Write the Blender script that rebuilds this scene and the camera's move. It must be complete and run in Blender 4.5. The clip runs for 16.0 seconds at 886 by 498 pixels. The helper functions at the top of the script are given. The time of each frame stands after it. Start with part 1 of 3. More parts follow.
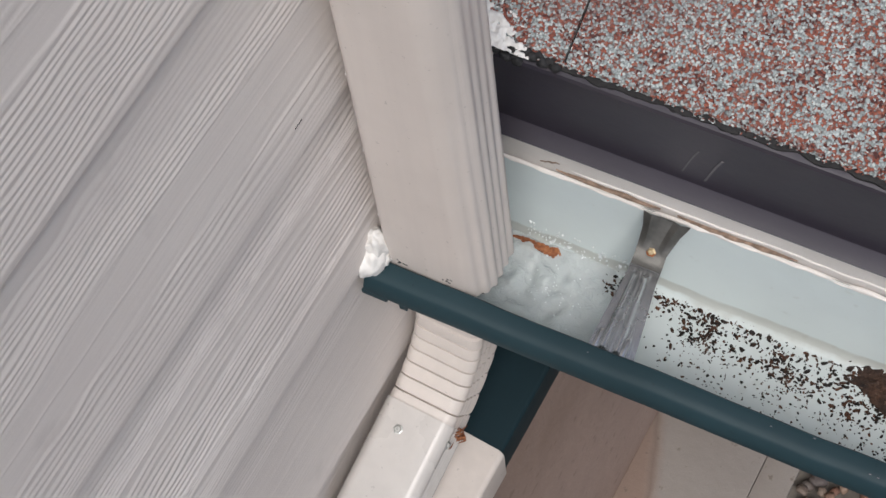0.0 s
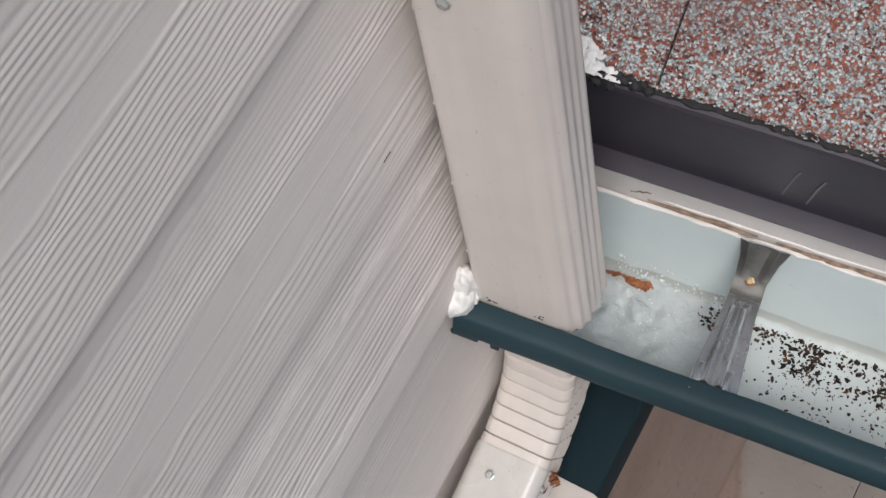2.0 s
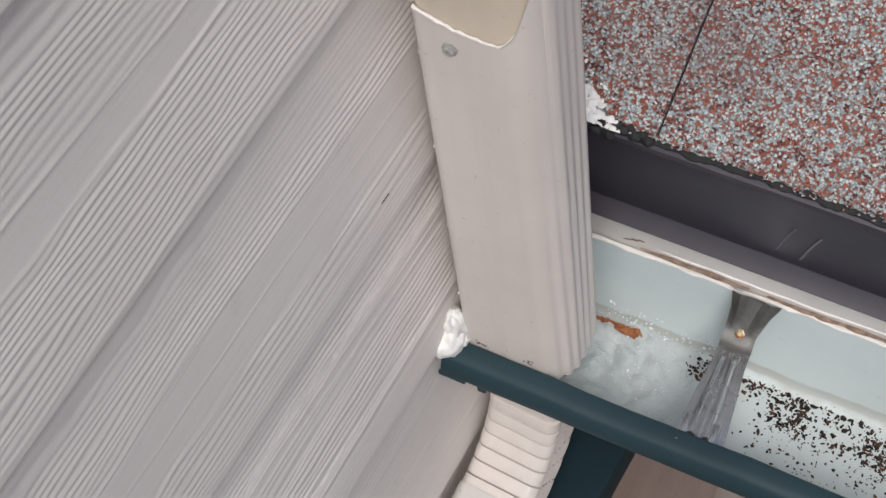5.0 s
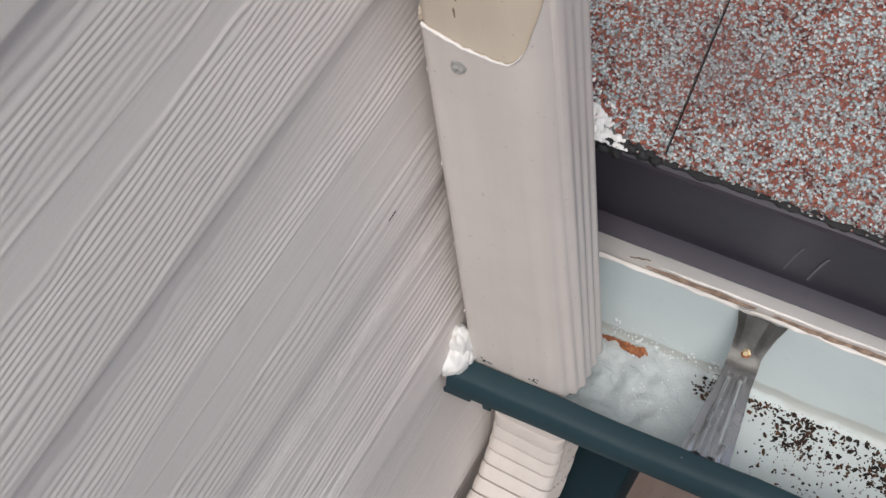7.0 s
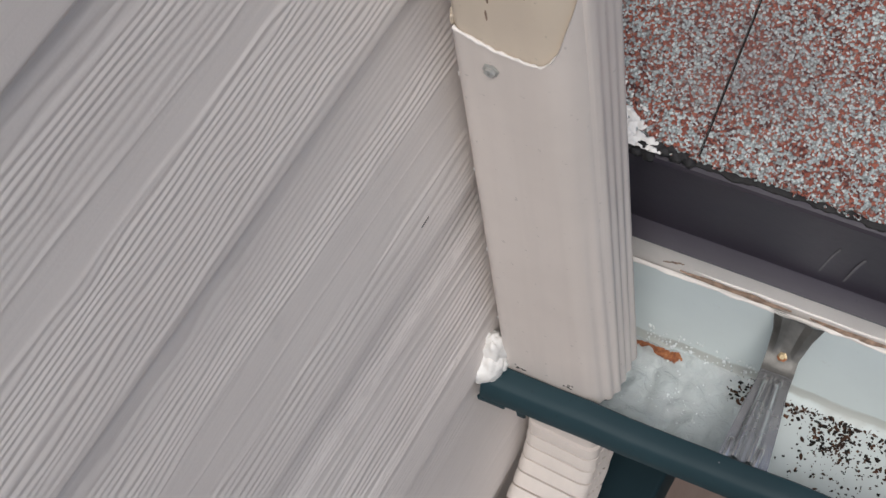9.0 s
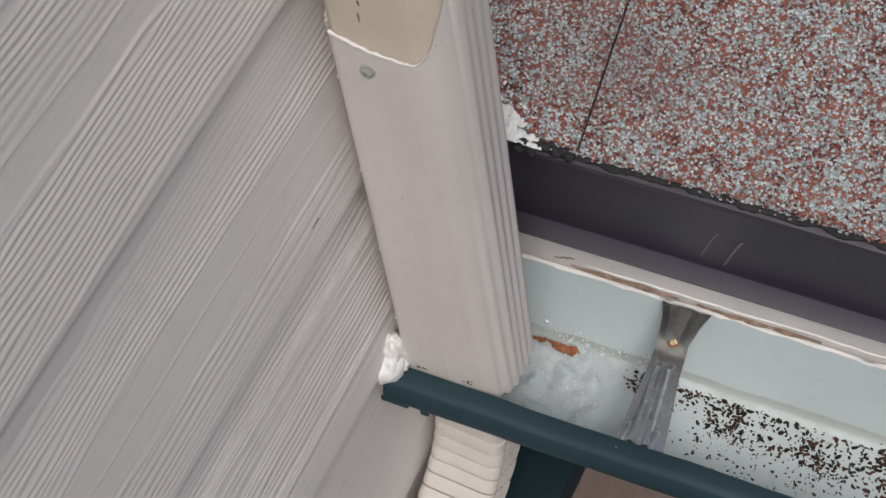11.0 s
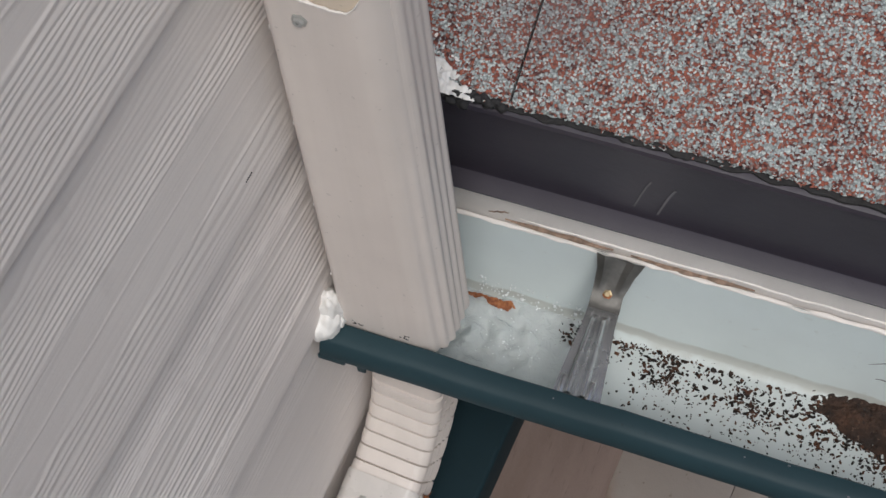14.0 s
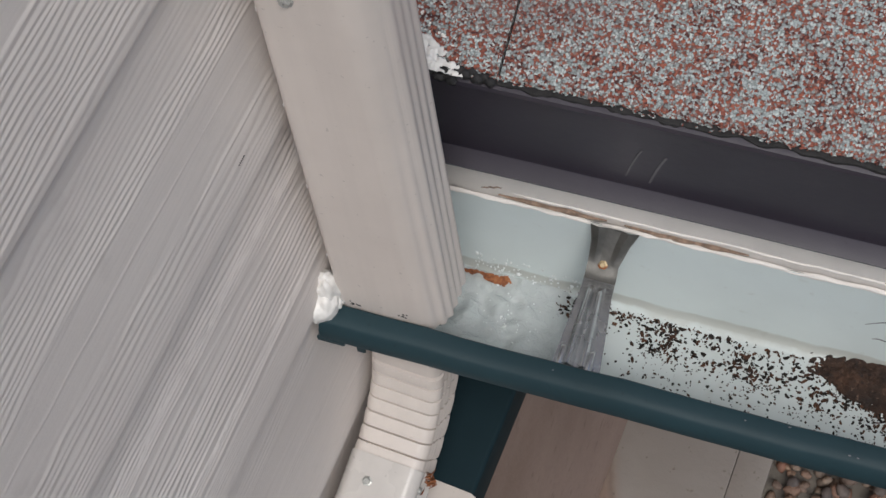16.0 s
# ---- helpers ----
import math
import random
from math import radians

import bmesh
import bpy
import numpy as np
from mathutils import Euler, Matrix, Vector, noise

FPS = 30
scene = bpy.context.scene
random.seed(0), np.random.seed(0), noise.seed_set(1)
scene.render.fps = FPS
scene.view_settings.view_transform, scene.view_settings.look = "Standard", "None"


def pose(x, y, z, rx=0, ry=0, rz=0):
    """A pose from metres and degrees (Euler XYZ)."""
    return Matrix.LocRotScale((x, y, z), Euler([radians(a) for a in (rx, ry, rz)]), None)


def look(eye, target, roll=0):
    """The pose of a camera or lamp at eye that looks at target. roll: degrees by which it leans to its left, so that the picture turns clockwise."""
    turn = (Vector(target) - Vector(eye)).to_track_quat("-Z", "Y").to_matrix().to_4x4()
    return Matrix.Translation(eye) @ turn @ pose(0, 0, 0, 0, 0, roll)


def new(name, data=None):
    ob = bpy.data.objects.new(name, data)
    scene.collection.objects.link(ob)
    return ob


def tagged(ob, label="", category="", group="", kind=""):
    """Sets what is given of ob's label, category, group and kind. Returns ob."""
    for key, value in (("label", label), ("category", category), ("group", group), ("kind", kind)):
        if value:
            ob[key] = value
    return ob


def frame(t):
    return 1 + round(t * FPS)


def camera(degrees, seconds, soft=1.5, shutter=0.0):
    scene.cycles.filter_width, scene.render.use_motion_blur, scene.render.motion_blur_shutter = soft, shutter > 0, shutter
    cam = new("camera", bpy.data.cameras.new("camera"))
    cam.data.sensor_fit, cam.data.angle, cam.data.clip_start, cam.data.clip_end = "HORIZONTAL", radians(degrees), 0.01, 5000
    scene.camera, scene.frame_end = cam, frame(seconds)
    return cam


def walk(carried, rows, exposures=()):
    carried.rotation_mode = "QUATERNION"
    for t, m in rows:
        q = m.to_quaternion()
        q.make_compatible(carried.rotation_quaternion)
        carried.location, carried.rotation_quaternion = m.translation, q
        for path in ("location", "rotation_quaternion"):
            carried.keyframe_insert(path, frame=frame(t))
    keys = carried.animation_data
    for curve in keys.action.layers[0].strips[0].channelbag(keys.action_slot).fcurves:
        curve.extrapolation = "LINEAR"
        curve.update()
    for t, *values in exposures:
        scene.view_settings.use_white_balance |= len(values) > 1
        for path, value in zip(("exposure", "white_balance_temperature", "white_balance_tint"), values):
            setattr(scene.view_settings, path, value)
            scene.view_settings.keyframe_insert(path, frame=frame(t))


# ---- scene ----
cam = camera(31.0, 16.0)
PATH = [
    (0, (0.331, -0.326, 0.964), (-0.211, 0.368, -0.832), -9.8),
    (0.5, (0.326, -0.329, 0.951), (-0.268, 0.385, -0.82), -11.5),
    (1, (0.324, -0.34, 0.941), (-0.277, 0.383, -0.824), -13.1),
    (1.5, (0.317, -0.334, 0.938), (-0.294, 0.364, -0.834), -14.7),
    (2, (0.309, -0.333, 0.932), (-0.324, 0.38, -0.826), -14.9),
    (2.5, (0.311, -0.336, 0.933), (-0.344, 0.389, -0.811), -15.7),
    (3, (0.304, -0.334, 0.929), (-0.354, 0.39, -0.815), -15.7),
    (3.5, (0.302, -0.332, 0.934), (-0.346, 0.395, -0.813), -13.5),
    (4, (0.3, -0.329, 0.936), (-0.317, 0.417, -0.815), -11.2),
    (6.5, (0.293, -0.33, 0.932), (-0.334, 0.43, -0.808), -10.5),
    (7, (0.293, -0.329, 0.934), (-0.338, 0.438, -0.802), -10.4),
    (7.5, (0.293, -0.331, 0.933), (-0.341, 0.439, -0.8), -10.5),
    (8, (0.288, -0.331, 0.928), (-0.362, 0.424, -0.806), -11.9),
    (10.5, (0.299, -0.342, 0.933), (-0.362, 0.464, -0.774), -12.9),
    (11, (0.321, -0.35, 0.943), (-0.274, 0.49, -0.772), -10.5),
    (11.5, (0.333, -0.356, 0.947), (-0.181, 0.52, -0.776), -7.2),
    (12, (0.333, -0.355, 0.948), (-0.154, 0.522, -0.782), -5.6),
    (12.5, (0.326, -0.355, 0.943), (-0.162, 0.516, -0.789), -5.5),
    (13, (0.322, -0.355, 0.943), (-0.163, 0.511, -0.794), -5.8),
    (13.5, (0.323, -0.356, 0.943), (-0.174, 0.502, -0.794), -6.5),
    (14, (0.322, -0.36, 0.936), (-0.183, 0.49, -0.802), -7.6),
    (14.5, (0.323, -0.36, 0.94), (-0.173, 0.496, -0.798), -7.0),
    (15, (0.319, -0.359, 0.937), (-0.175, 0.481, -0.809), -7.2),
    (15.5, (0.319, -0.359, 0.937), (-0.18, 0.482, -0.807), -7.8),
    (16, (0.325, -0.367, 0.937), (-0.169, 0.472, -0.81), -9.7),
]
walk(cam, [(t, look(eye, target, roll)) for t, eye, target, roll in PATH],
     exposures=[(0, 0.36, 6380, 8), (7.2, 0.38, 6380, 8), (8.1, 0.27, 6380, 8), (10.5, 0.20, 6380, 8), (11.5, 0.12, 6380, 7), (16.0, 0.13, 6380, 7)])

# ---- world, sun, exposure ----
world = bpy.data.worlds.new("overcast_sky")
scene.world = world
world.use_nodes = True
_n = world.node_tree.nodes
_sky = _n.new("ShaderNodeTexSky")
_sky.sky_type = "NISHITA"
_sky.sun_disc = False
_sky.sun_elevation = radians(60)
_sky.sun_rotation = radians(148)
_sky.air_density, _sky.dust_density, _sky.ozone_density = 1.0, 3.5, 1.0
world.node_tree.links.new(_sky.outputs["Color"], _n["Background"].inputs["Color"])
_n["Background"].inputs["Strength"].default_value = 0.085
_sun = new("sun", bpy.data.lights.new("sun", "SUN"))
_sun.data.energy, _sun.data.angle, _sun.data.color = 1.5, radians(28), (1.0, 0.975, 0.955)
_sun.matrix_world = look((0.74, -1.2, 2.4), (0, 0, 0))


# ---- materials ----
class Mat:
    """A node material being put together."""

    def __init__(self, name, rough=0.5, metal=0.0, spec=0.5):
        self.m = bpy.data.materials.new(name)
        self.m.use_nodes = True
        self.t = self.m.node_tree
        self.b = self.t.nodes["Principled BSDF"]
        self.b.inputs["Roughness"].default_value = rough
        self.b.inputs["Metallic"].default_value = metal
        self.b.inputs["Specular IOR Level"].default_value = spec
        self.co = self.node("ShaderNodeTexCoord").outputs["Object"]

    def node(self, kind, operation=None):
        n = self.t.nodes.new(kind)
        if operation:
            n.operation = operation
        return n

    def link(self, a, b):
        self.t.links.new(a, b)

    def mapped(self, scale=(1, 1, 1), turn=(0, 0, 0), source=None):
        n = self.node("ShaderNodeMapping")
        n.inputs["Scale"].default_value = scale
        n.inputs["Rotation"].default_value = turn
        self.link(source or self.co, n.inputs["Vector"])
        return n.outputs["Vector"]

    def noise(self, scale, detail=4, rough=0.55, vector=None, distortion=0.0):
        n = self.node("ShaderNodeTexNoise")
        n.inputs["Scale"].default_value = scale
        n.inputs["Detail"].default_value = detail
        n.inputs["Roughness"].default_value = rough
        n.inputs["Distortion"].default_value = distortion
        self.link(vector or self.co, n.inputs["Vector"])
        return n.outputs["Fac"]

    def cells(self, scale, vector=None, feature="F1"):
        n = self.node("ShaderNodeTexVoronoi")
        n.feature = feature
        n.inputs["Scale"].default_value = scale
        self.link(vector or self.co, n.inputs["Vector"])
        return n

    def ramp(self, fac, stops):
        n = self.node("ShaderNodeValToRGB")
        e = n.color_ramp.elements
        while len(e) < len(stops):
            e.new(0.5)
        for k, (p, c) in enumerate(stops):
            e[k].position = p
            e[k].color = (*c, 1) if isinstance(c, tuple) else (c, c, c, 1)
        self.link(fac, n.inputs["Fac"])
        return n.outputs["Color"]

    def mix(self, fac, a, b, how="MIX"):
        n = self.node("ShaderNodeMix")
        n.data_type, n.blend_type = "RGBA", how
        for socket, value in ((n.inputs[0], fac), (n.inputs[6], a), (n.inputs[7], b)):
            if isinstance(value, (int, float)):
                socket.default_value = value
            elif isinstance(value, tuple):
                socket.default_value = (*value, 1)
            else:
                self.link(value, socket)
        return n.outputs[2]

    def maths(self, how, a, b=0.0):
        n = self.node("ShaderNodeMath", operation=how)
        for socket, value in ((n.inputs[0], a), (n.inputs[1], b)):
            if isinstance(value, (int, float)):
                socket.default_value = value
            else:
                self.link(value, socket)
        return n.outputs[0]

    def color(self, c):
        if isinstance(c, tuple):
            self.b.inputs["Base Color"].default_value = (*c, 1)
        else:
            self.link(c, self.b.inputs["Base Color"])
        return self

    def rough(self, fac, low, high):
        n = self.node("ShaderNodeMapRange")
        self.link(fac, n.inputs["Value"])
        n.inputs["To Min"].default_value, n.inputs["To Max"].default_value = low, high
        self.link(n.outputs["Result"], self.b.inputs["Roughness"])
        return self

    def bump(self, height, distance, strength=1.0):
        n = self.node("ShaderNodeBump")
        n.inputs["Distance"].default_value = distance
        n.inputs["Strength"].default_value = strength
        old = self.b.inputs["Normal"].links
        if old:
            self.link(old[0].from_socket, n.inputs["Normal"])
        self.link(height, n.inputs["Height"])
        self.link(n.outputs["Normal"], self.b.inputs["Normal"])
        return self


def painted(name, base, rough=0.45, dirt=0.12, streak=True, spec=0.5):
    """Painted sheet metal with faint dirt and brush or run marks."""
    m = Mat(name, rough, 0.0, spec)
    big = m.noise(9, 5)
    fine = m.noise(60, 4, vector=m.mapped((1, 1, 0.12)) if streak else None)
    dark = tuple(c * (1 - dirt) for c in base)
    c = m.mix(m.ramp(big, [(0.35, 0.0), (0.7, 1.0)]), base, dark)
    c = m.mix(m.ramp(fine, [(0.45, 0.0), (0.75, 0.35)]), c, tuple(x * 0.88 for x in base))
    if streak:
        runs = m.noise(1.0, 3, 0.5, m.mapped((90, 90, 2.5)))
        c = m.mix(m.ramp(runs, [(0.40, 0.0), (0.68, 0.30)]), c, tuple(x * 0.80 for x in base))
    specks = m.ramp(m.noise(240, 2), [(0.70, 0.0), (0.74, 0.5)])
    c = m.mix(specks, c, tuple(x * 0.55 for x in base))
    m.color(c).rough(big, rough - 0.06, rough + 0.1)
    m.bump(m.noise(35, 3), 0.0012, 0.35)
    m.bump(m.noise(700, 2), 0.0002, 0.25)
    return m.m


def siding_material():
    """Beige paint over embossed cedar grain running along the board."""
    m = Mat("beige_siding_paint", 0.55, spec=0.35)
    info = m.node("ShaderNodeObjectInfo")
    shift = m.node("ShaderNodeVectorMath", operation="ADD")
    m.link(m.co, shift.inputs[0])
    spread = m.node("ShaderNodeVectorMath", operation="SCALE")
    spread.inputs[0].default_value = (3.1, 7.7, 5.3)
    m.link(info.outputs["Random"], spread.inputs["Scale"])
    m.link(spread.outputs[0], shift.inputs[1])
    src = shift.outputs[0]
    broad = m.noise(1.0, 2, 0.5, m.mapped((0.001, 1.6, 45), source=src))
    fine = m.noise(1.0, 3, 0.6, m.mapped((0.001, 14.0, 420), source=src))
    m.bump(broad, 0.002, 0.3)
    m.bump(fine, 0.0003, 0.4)
    m.bump(m.noise(900, 2), 0.0002, 0.25)
    base = (0.70, 0.648, 0.613)
    c = m.mix(m.ramp(m.noise(5, 5, vector=src), [(0.35, 0.0), (0.7, 1.0)]), base, (0.645, 0.59, 0.56))
    c = m.mix(m.ramp(fine, [(0.25, 0.25), (0.5, 0.0)]), c, (0.50, 0.465, 0.44))
    c = m.mix(m.ramp(m.noise(26, 5, vector=src), [(0.62, 0.0), (0.8, 0.4)]), c, (0.47, 0.43, 0.41))
    m.color(c).rough(broad, 0.48, 0.64)
    return m.m


def shingle_material():
    """Mineral granules: light blue-grey, brick red and dark brown."""
    m = Mat("granule_shingle", 0.85, spec=0.3)
    warp = m.node("ShaderNodeVectorMath", operation="ADD")
    jig = m.node("ShaderNodeTexNoise")
    jig.inputs["Scale"].default_value = 420
    m.link(m.co, jig.inputs["Vector"])
    small = m.node("ShaderNodeVectorMath", operation="SCALE")
    m.link(jig.outputs["Color"], small.inputs[0])
    small.inputs["Scale"].default_value = 0.0022
    m.link(m.co, warp.inputs[0])
    m.link(small.outputs[0], warp.inputs[1])
    cell = m.cells(640, warp.outputs[0])
    sep = m.node("ShaderNodeSeparateColor")
    m.link(cell.outputs["Color"], sep.inputs["Color"])
    blend = m.noise(55, 3)
    pick = m.maths("ADD", sep.outputs[0], m.maths("MULTIPLY", m.maths("SUBTRACT", blend, 0.5), 0.9))
    ramp = m.node("ShaderNodeValToRGB")
    ramp.color_ramp.interpolation = "CONSTANT"
    stops = [(0.0, (0.10, 0.035, 0.03)), (0.07, (0.27, 0.085, 0.06)), (0.26, (0.36, 0.13, 0.09)), (0.33, (0.28, 0.18, 0.16)),
             (0.42, (0.30, 0.335, 0.33)), (0.56, (0.41, 0.46, 0.46)), (0.82, (0.58, 0.63, 0.62)), (0.96, (0.36, 0.115, 0.075))]
    e = ramp.color_ramp.elements
    while len(e) < len(stops):
        e.new(0.5)
    for k, (p, c) in enumerate(stops):
        e[k].position, e[k].color = p, (*c, 1)
    m.link(pick, ramp.inputs["Fac"])
    gap = m.ramp(cell.outputs["Distance"], [(0.40, 0.0), (0.90, 0.75)])
    c = m.mix(gap, ramp.outputs["Color"], (0.05, 0.035, 0.035))
    c = m.mix(m.ramp(m.noise(7, 3), [(0.52, 0.0), (0.72, 0.45)]), c, (0.13, 0.085, 0.085))
    bald = m.ramp(m.noise(22, 4), [(0.68, 0.0), (0.74, 0.7)])
    c = m.mix(bald, c, (0.07, 0.055, 0.055))
    m.color(c)
    m.bump(m.ramp(cell.outputs["Distance"], [(0.0, 1.0), (1.0, 0.0)]), 0.0016, 0.8)
    m.bump(m.noise(30, 3), 0.003, 0.4)
    return m.m


def concrete_material(name, base, stain):
    m = Mat(name, 0.8, spec=0.3)
    c = m.mix(m.ramp(m.noise(2.3, 6, 0.6), [(0.38, 0.0), (0.66, 1.0)]), base, stain)
    c = m.mix(m.ramp(m.noise(45, 3), [(0.62, 0.0), (0.70, 0.5)]), c, tuple(x * 0.6 for x in stain))
    c = m.mix(m.ramp(m.noise(150, 2), [(0.68, 0.0), (0.72, 0.35)]), c, tuple(min(1, x * 1.4) for x in base))
    m.color(c).rough(m.noise(3, 3), 0.55, 0.85)
    m.bump(m.noise(14, 6, 0.65), 0.01, 0.35)
    m.bump(m.noise(320, 3), 0.0008, 0.4)
    return m.m


def stained_pad_material():
    """Pale concrete with a soft-edged brown damp stain along the foot of the wall."""
    m = Mat("pale_concrete", 0.75, spec=0.3)
    base, stain = (0.33, 0.30, 0.275), (0.27, 0.20, 0.165)
    c = m.mix(m.ramp(m.noise(3.0, 6, 0.6), [(0.38, 0.0), (0.66, 1.0)]), base, (0.28, 0.25, 0.23))
    sep = m.node("ShaderNodeSeparateXYZ")
    m.link(m.co, sep.inputs[0])
    edge = m.maths("ADD", sep.outputs["X"], m.maths("MULTIPLY", sep.outputs["Y"], 0.30))
    edge = m.maths("ADD", edge, m.maths("MULTIPLY", m.noise(9, 4), 0.035))
    c = m.mix(m.ramp(edge, [(0.200, 1.0), (0.240, 0.0)]), c, stain)
    rim = m.maths("SUBTRACT", 1.0, m.maths("MULTIPLY", m.maths("ABSOLUTE", m.maths("SUBTRACT", edge, 0.215)), 90.0))
    c = m.mix(m.ramp(rim, [(0.0, 0.0), (1.0, 0.5)]), c, (0.16, 0.11, 0.09))
    c = m.mix(m.ramp(m.noise(70, 3), [(0.66, 0.0), (0.72, 0.6)]), c, (0.15, 0.12, 0.10))
    m.color(c).rough(m.noise(4, 3), 0.5, 0.85)
    m.bump(m.noise(14, 6, 0.65), 0.008, 0.3)
    m.bump(m.noise(320, 3), 0.0008, 0.4)
    return m.m


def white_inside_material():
    """White baked enamel of a gutter's inside, with grey water marks, a tide line near the floor and the floor's
    overhead light toned down in colour.
    """
    m = Mat("white_gutter_enamel", 0.32)
    base, grey = (0.61, 0.67, 0.67), (0.51, 0.56, 0.56)
    c = m.mix(m.ramp(m.noise(7, 5), [(0.4, 0.0), (0.72, 0.8)]), base, grey)
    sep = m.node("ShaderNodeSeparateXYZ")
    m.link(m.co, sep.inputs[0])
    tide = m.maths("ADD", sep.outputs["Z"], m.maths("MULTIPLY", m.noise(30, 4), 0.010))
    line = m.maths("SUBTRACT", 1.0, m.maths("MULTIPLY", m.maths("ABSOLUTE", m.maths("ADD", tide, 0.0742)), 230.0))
    # Mottled grey over the floor tones down its overhead light in the colour.
    floor_dim = m.maths("ADD", m.maths("SUBTRACT", m.noise(16, 4), 0.5), m.maths("MULTIPLY", m.maths("ADD", sep.outputs["Z"], 0.0815), -160.0))
    c = m.mix(m.ramp(floor_dim, [(0.05, 0.0), (0.5, 0.45)]), c, (0.40, 0.425, 0.42))
    c = m.mix(m.ramp(line, [(0.0, 0.0), (0.5, 0.60)]), c, (0.36, 0.35, 0.31))
    c = m.mix(m.ramp(m.noise(110, 3), [(0.66, 0.0), (0.76, 0.18)]), c, (0.30, 0.27, 0.22))
    m.color(c).rough(m.noise(20, 4), 0.22, 0.5)
    m.bump(m.noise(24, 3), 0.0016, 0.4)
    return m.m


def soil_material(name, a, b, scale=160):
    m = Mat(name, 0.85, spec=0.25)
    info = m.node("ShaderNodeNewGeometry")
    c = m.mix(info.outputs["Random Per Island"], a, b)
    c = m.mix(m.ramp(m.noise(scale, 4), [(0.4, 0.0), (0.65, 1.0)]), c, tuple(x * 0.45 for x in a))
    m.color(c).rough(m.noise(90, 3), 0.45, 0.95)
    m.bump(m.noise(scale * 3, 4), 0.0015, 0.8)
    return m.m


def galvanised_material():
    m = Mat("galvanised_steel", 0.34, 0.9)
    spangle = m.cells(160).outputs["Distance"]
    c = m.mix(0.08, (0.70, 0.715, 0.725), spangle)
    c = m.mix(m.ramp(m.noise(70, 4), [(0.52, 0.0), (0.75, 0.3)]), c, (0.42, 0.41, 0.40))
    c = m.mix(m.ramp(m.noise(28, 3), [(0.50, 0.0), (0.64, 0.25)]), c, (0.32, 0.305, 0.29))
    m.color(c).rough(m.noise(40, 4), 0.18, 0.34)
    m.bump(m.noise(60, 3), 0.0010, 0.4)
    return m.m


def rust_material():
    m = Mat("rust_flake", 0.75, spec=0.3)
    c = m.ramp(m.noise(210, 5, 0.65), [(0.30, (0.07, 0.035, 0.022)), (0.45, (0.24, 0.085, 0.038)), (0.60, (0.36, 0.14, 0.058)), (0.75, (0.40, 0.27, 0.18))])
    m.color(c)
    m.bump(m.noise(420, 4), 0.0012, 0.8)
    return m.m


def heap_material():
    """Wet leaf mould: brown with black patches and pale specks."""
    m = Mat("wet_leaf_mould", 0.7, spec=0.3)
    c = m.ramp(m.noise(26, 5, 0.6), [(0.36, (0.012, 0.011, 0.011)), (0.52, (0.050, 0.027, 0.018)), (0.68, (0.105, 0.052, 0.032))])
    c = m.mix(m.ramp(m.noise(330, 3), [(0.62, 0.0), (0.70, 0.7)]), c, (0.16, 0.10, 0.075))
    c = m.mix(m.ramp(m.noise(240, 3), [(0.30, 0.8), (0.42, 0.0)]), c, (0.008, 0.007, 0.007))
    m.color(c).rough(m.noise(120, 3), 0.35, 0.9)
    m.bump(m.noise(480, 4), 0.0025, 0.9)
    return m.m


def pebble_material():
    m = Mat("river_pebble", 0.6)
    info = m.node("ShaderNodeObjectInfo")
    isl = m.node("ShaderNodeNewGeometry")
    r = m.maths("FRACT", m.maths("ADD", info.outputs["Random"], isl.outputs["Random Per Island"]))
    ramp = m.ramp(r, [(0.0, (0.26, 0.12, 0.08)), (0.2, (0.32, 0.22, 0.16)), (0.4, (0.15, 0.13, 0.12)), (0.6, (0.36, 0.27, 0.20)),
                      (0.8, (0.09, 0.08, 0.08)), (1.0, (0.34, 0.22, 0.15))])
    c = m.mix(m.ramp(m.noise(60, 4), [(0.4, 0.0), (0.7, 0.5)]), ramp, (0.12, 0.09, 0.08))
    m.color(c).rough(m.noise(50, 3), 0.4, 0.75)
    m.bump(m.noise(120, 3), 0.0015, 0.4)
    return m.m


def plain(name, c, rough=0.5, metal=0.0, grain=80, depth=0.0006, vary=0.25):
    m = Mat(name, rough, metal)
    m.color(m.mix(m.ramp(m.noise(grain, 5), [(0.35, 0.0), (0.7, 1.0)]), c, tuple(x * (1 - vary) for x in c)))
    m.rough(m.noise(grain * 0.6, 3), max(0.05, rough - 0.08), min(1, rough + 0.12))
    m.bump(m.noise(grain * 2, 4), depth, 0.6)
    return m.m


SIDING = siding_material()
BEIGE = painted("beige_downspout_paint", (0.67, 0.605, 0.56), 0.42)
CREAM = painted("cream_enamel", (0.66, 0.565, 0.455), 0.38, 0.22)
PALE = painted("pale_beige_enamel", (0.59, 0.555, 0.525), 0.26, 0.1)
GREEN = painted("dark_green_enamel", (0.012, 0.036, 0.046), 0.56, 0.25, False, 0.35)
# The gutter's green again, its colour darkened for the shade below the gutter.
SHADED_GREEN = painted("shaded_green_enamel", (0.010, 0.026, 0.034), 0.55, 0.25, False, 0.2)
BROWN = painted("dark_brown_enamel", (0.040, 0.034, 0.047), 0.42, 0.2, False)
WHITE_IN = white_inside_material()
FASCIA = plain("cream_fascia_paint", (0.77, 0.725, 0.69), 0.5, 0, 30, 0.001, 0.12)
CAULK = plain("white_sealant", (0.80, 0.78, 0.75), 0.38, 0, 120, 0.0012, 0.15)
RUST = rust_material()
TAN = plain("tan_stained_wood", (0.36, 0.25, 0.185), 0.75, 0, 160, 0.001, 0.7)
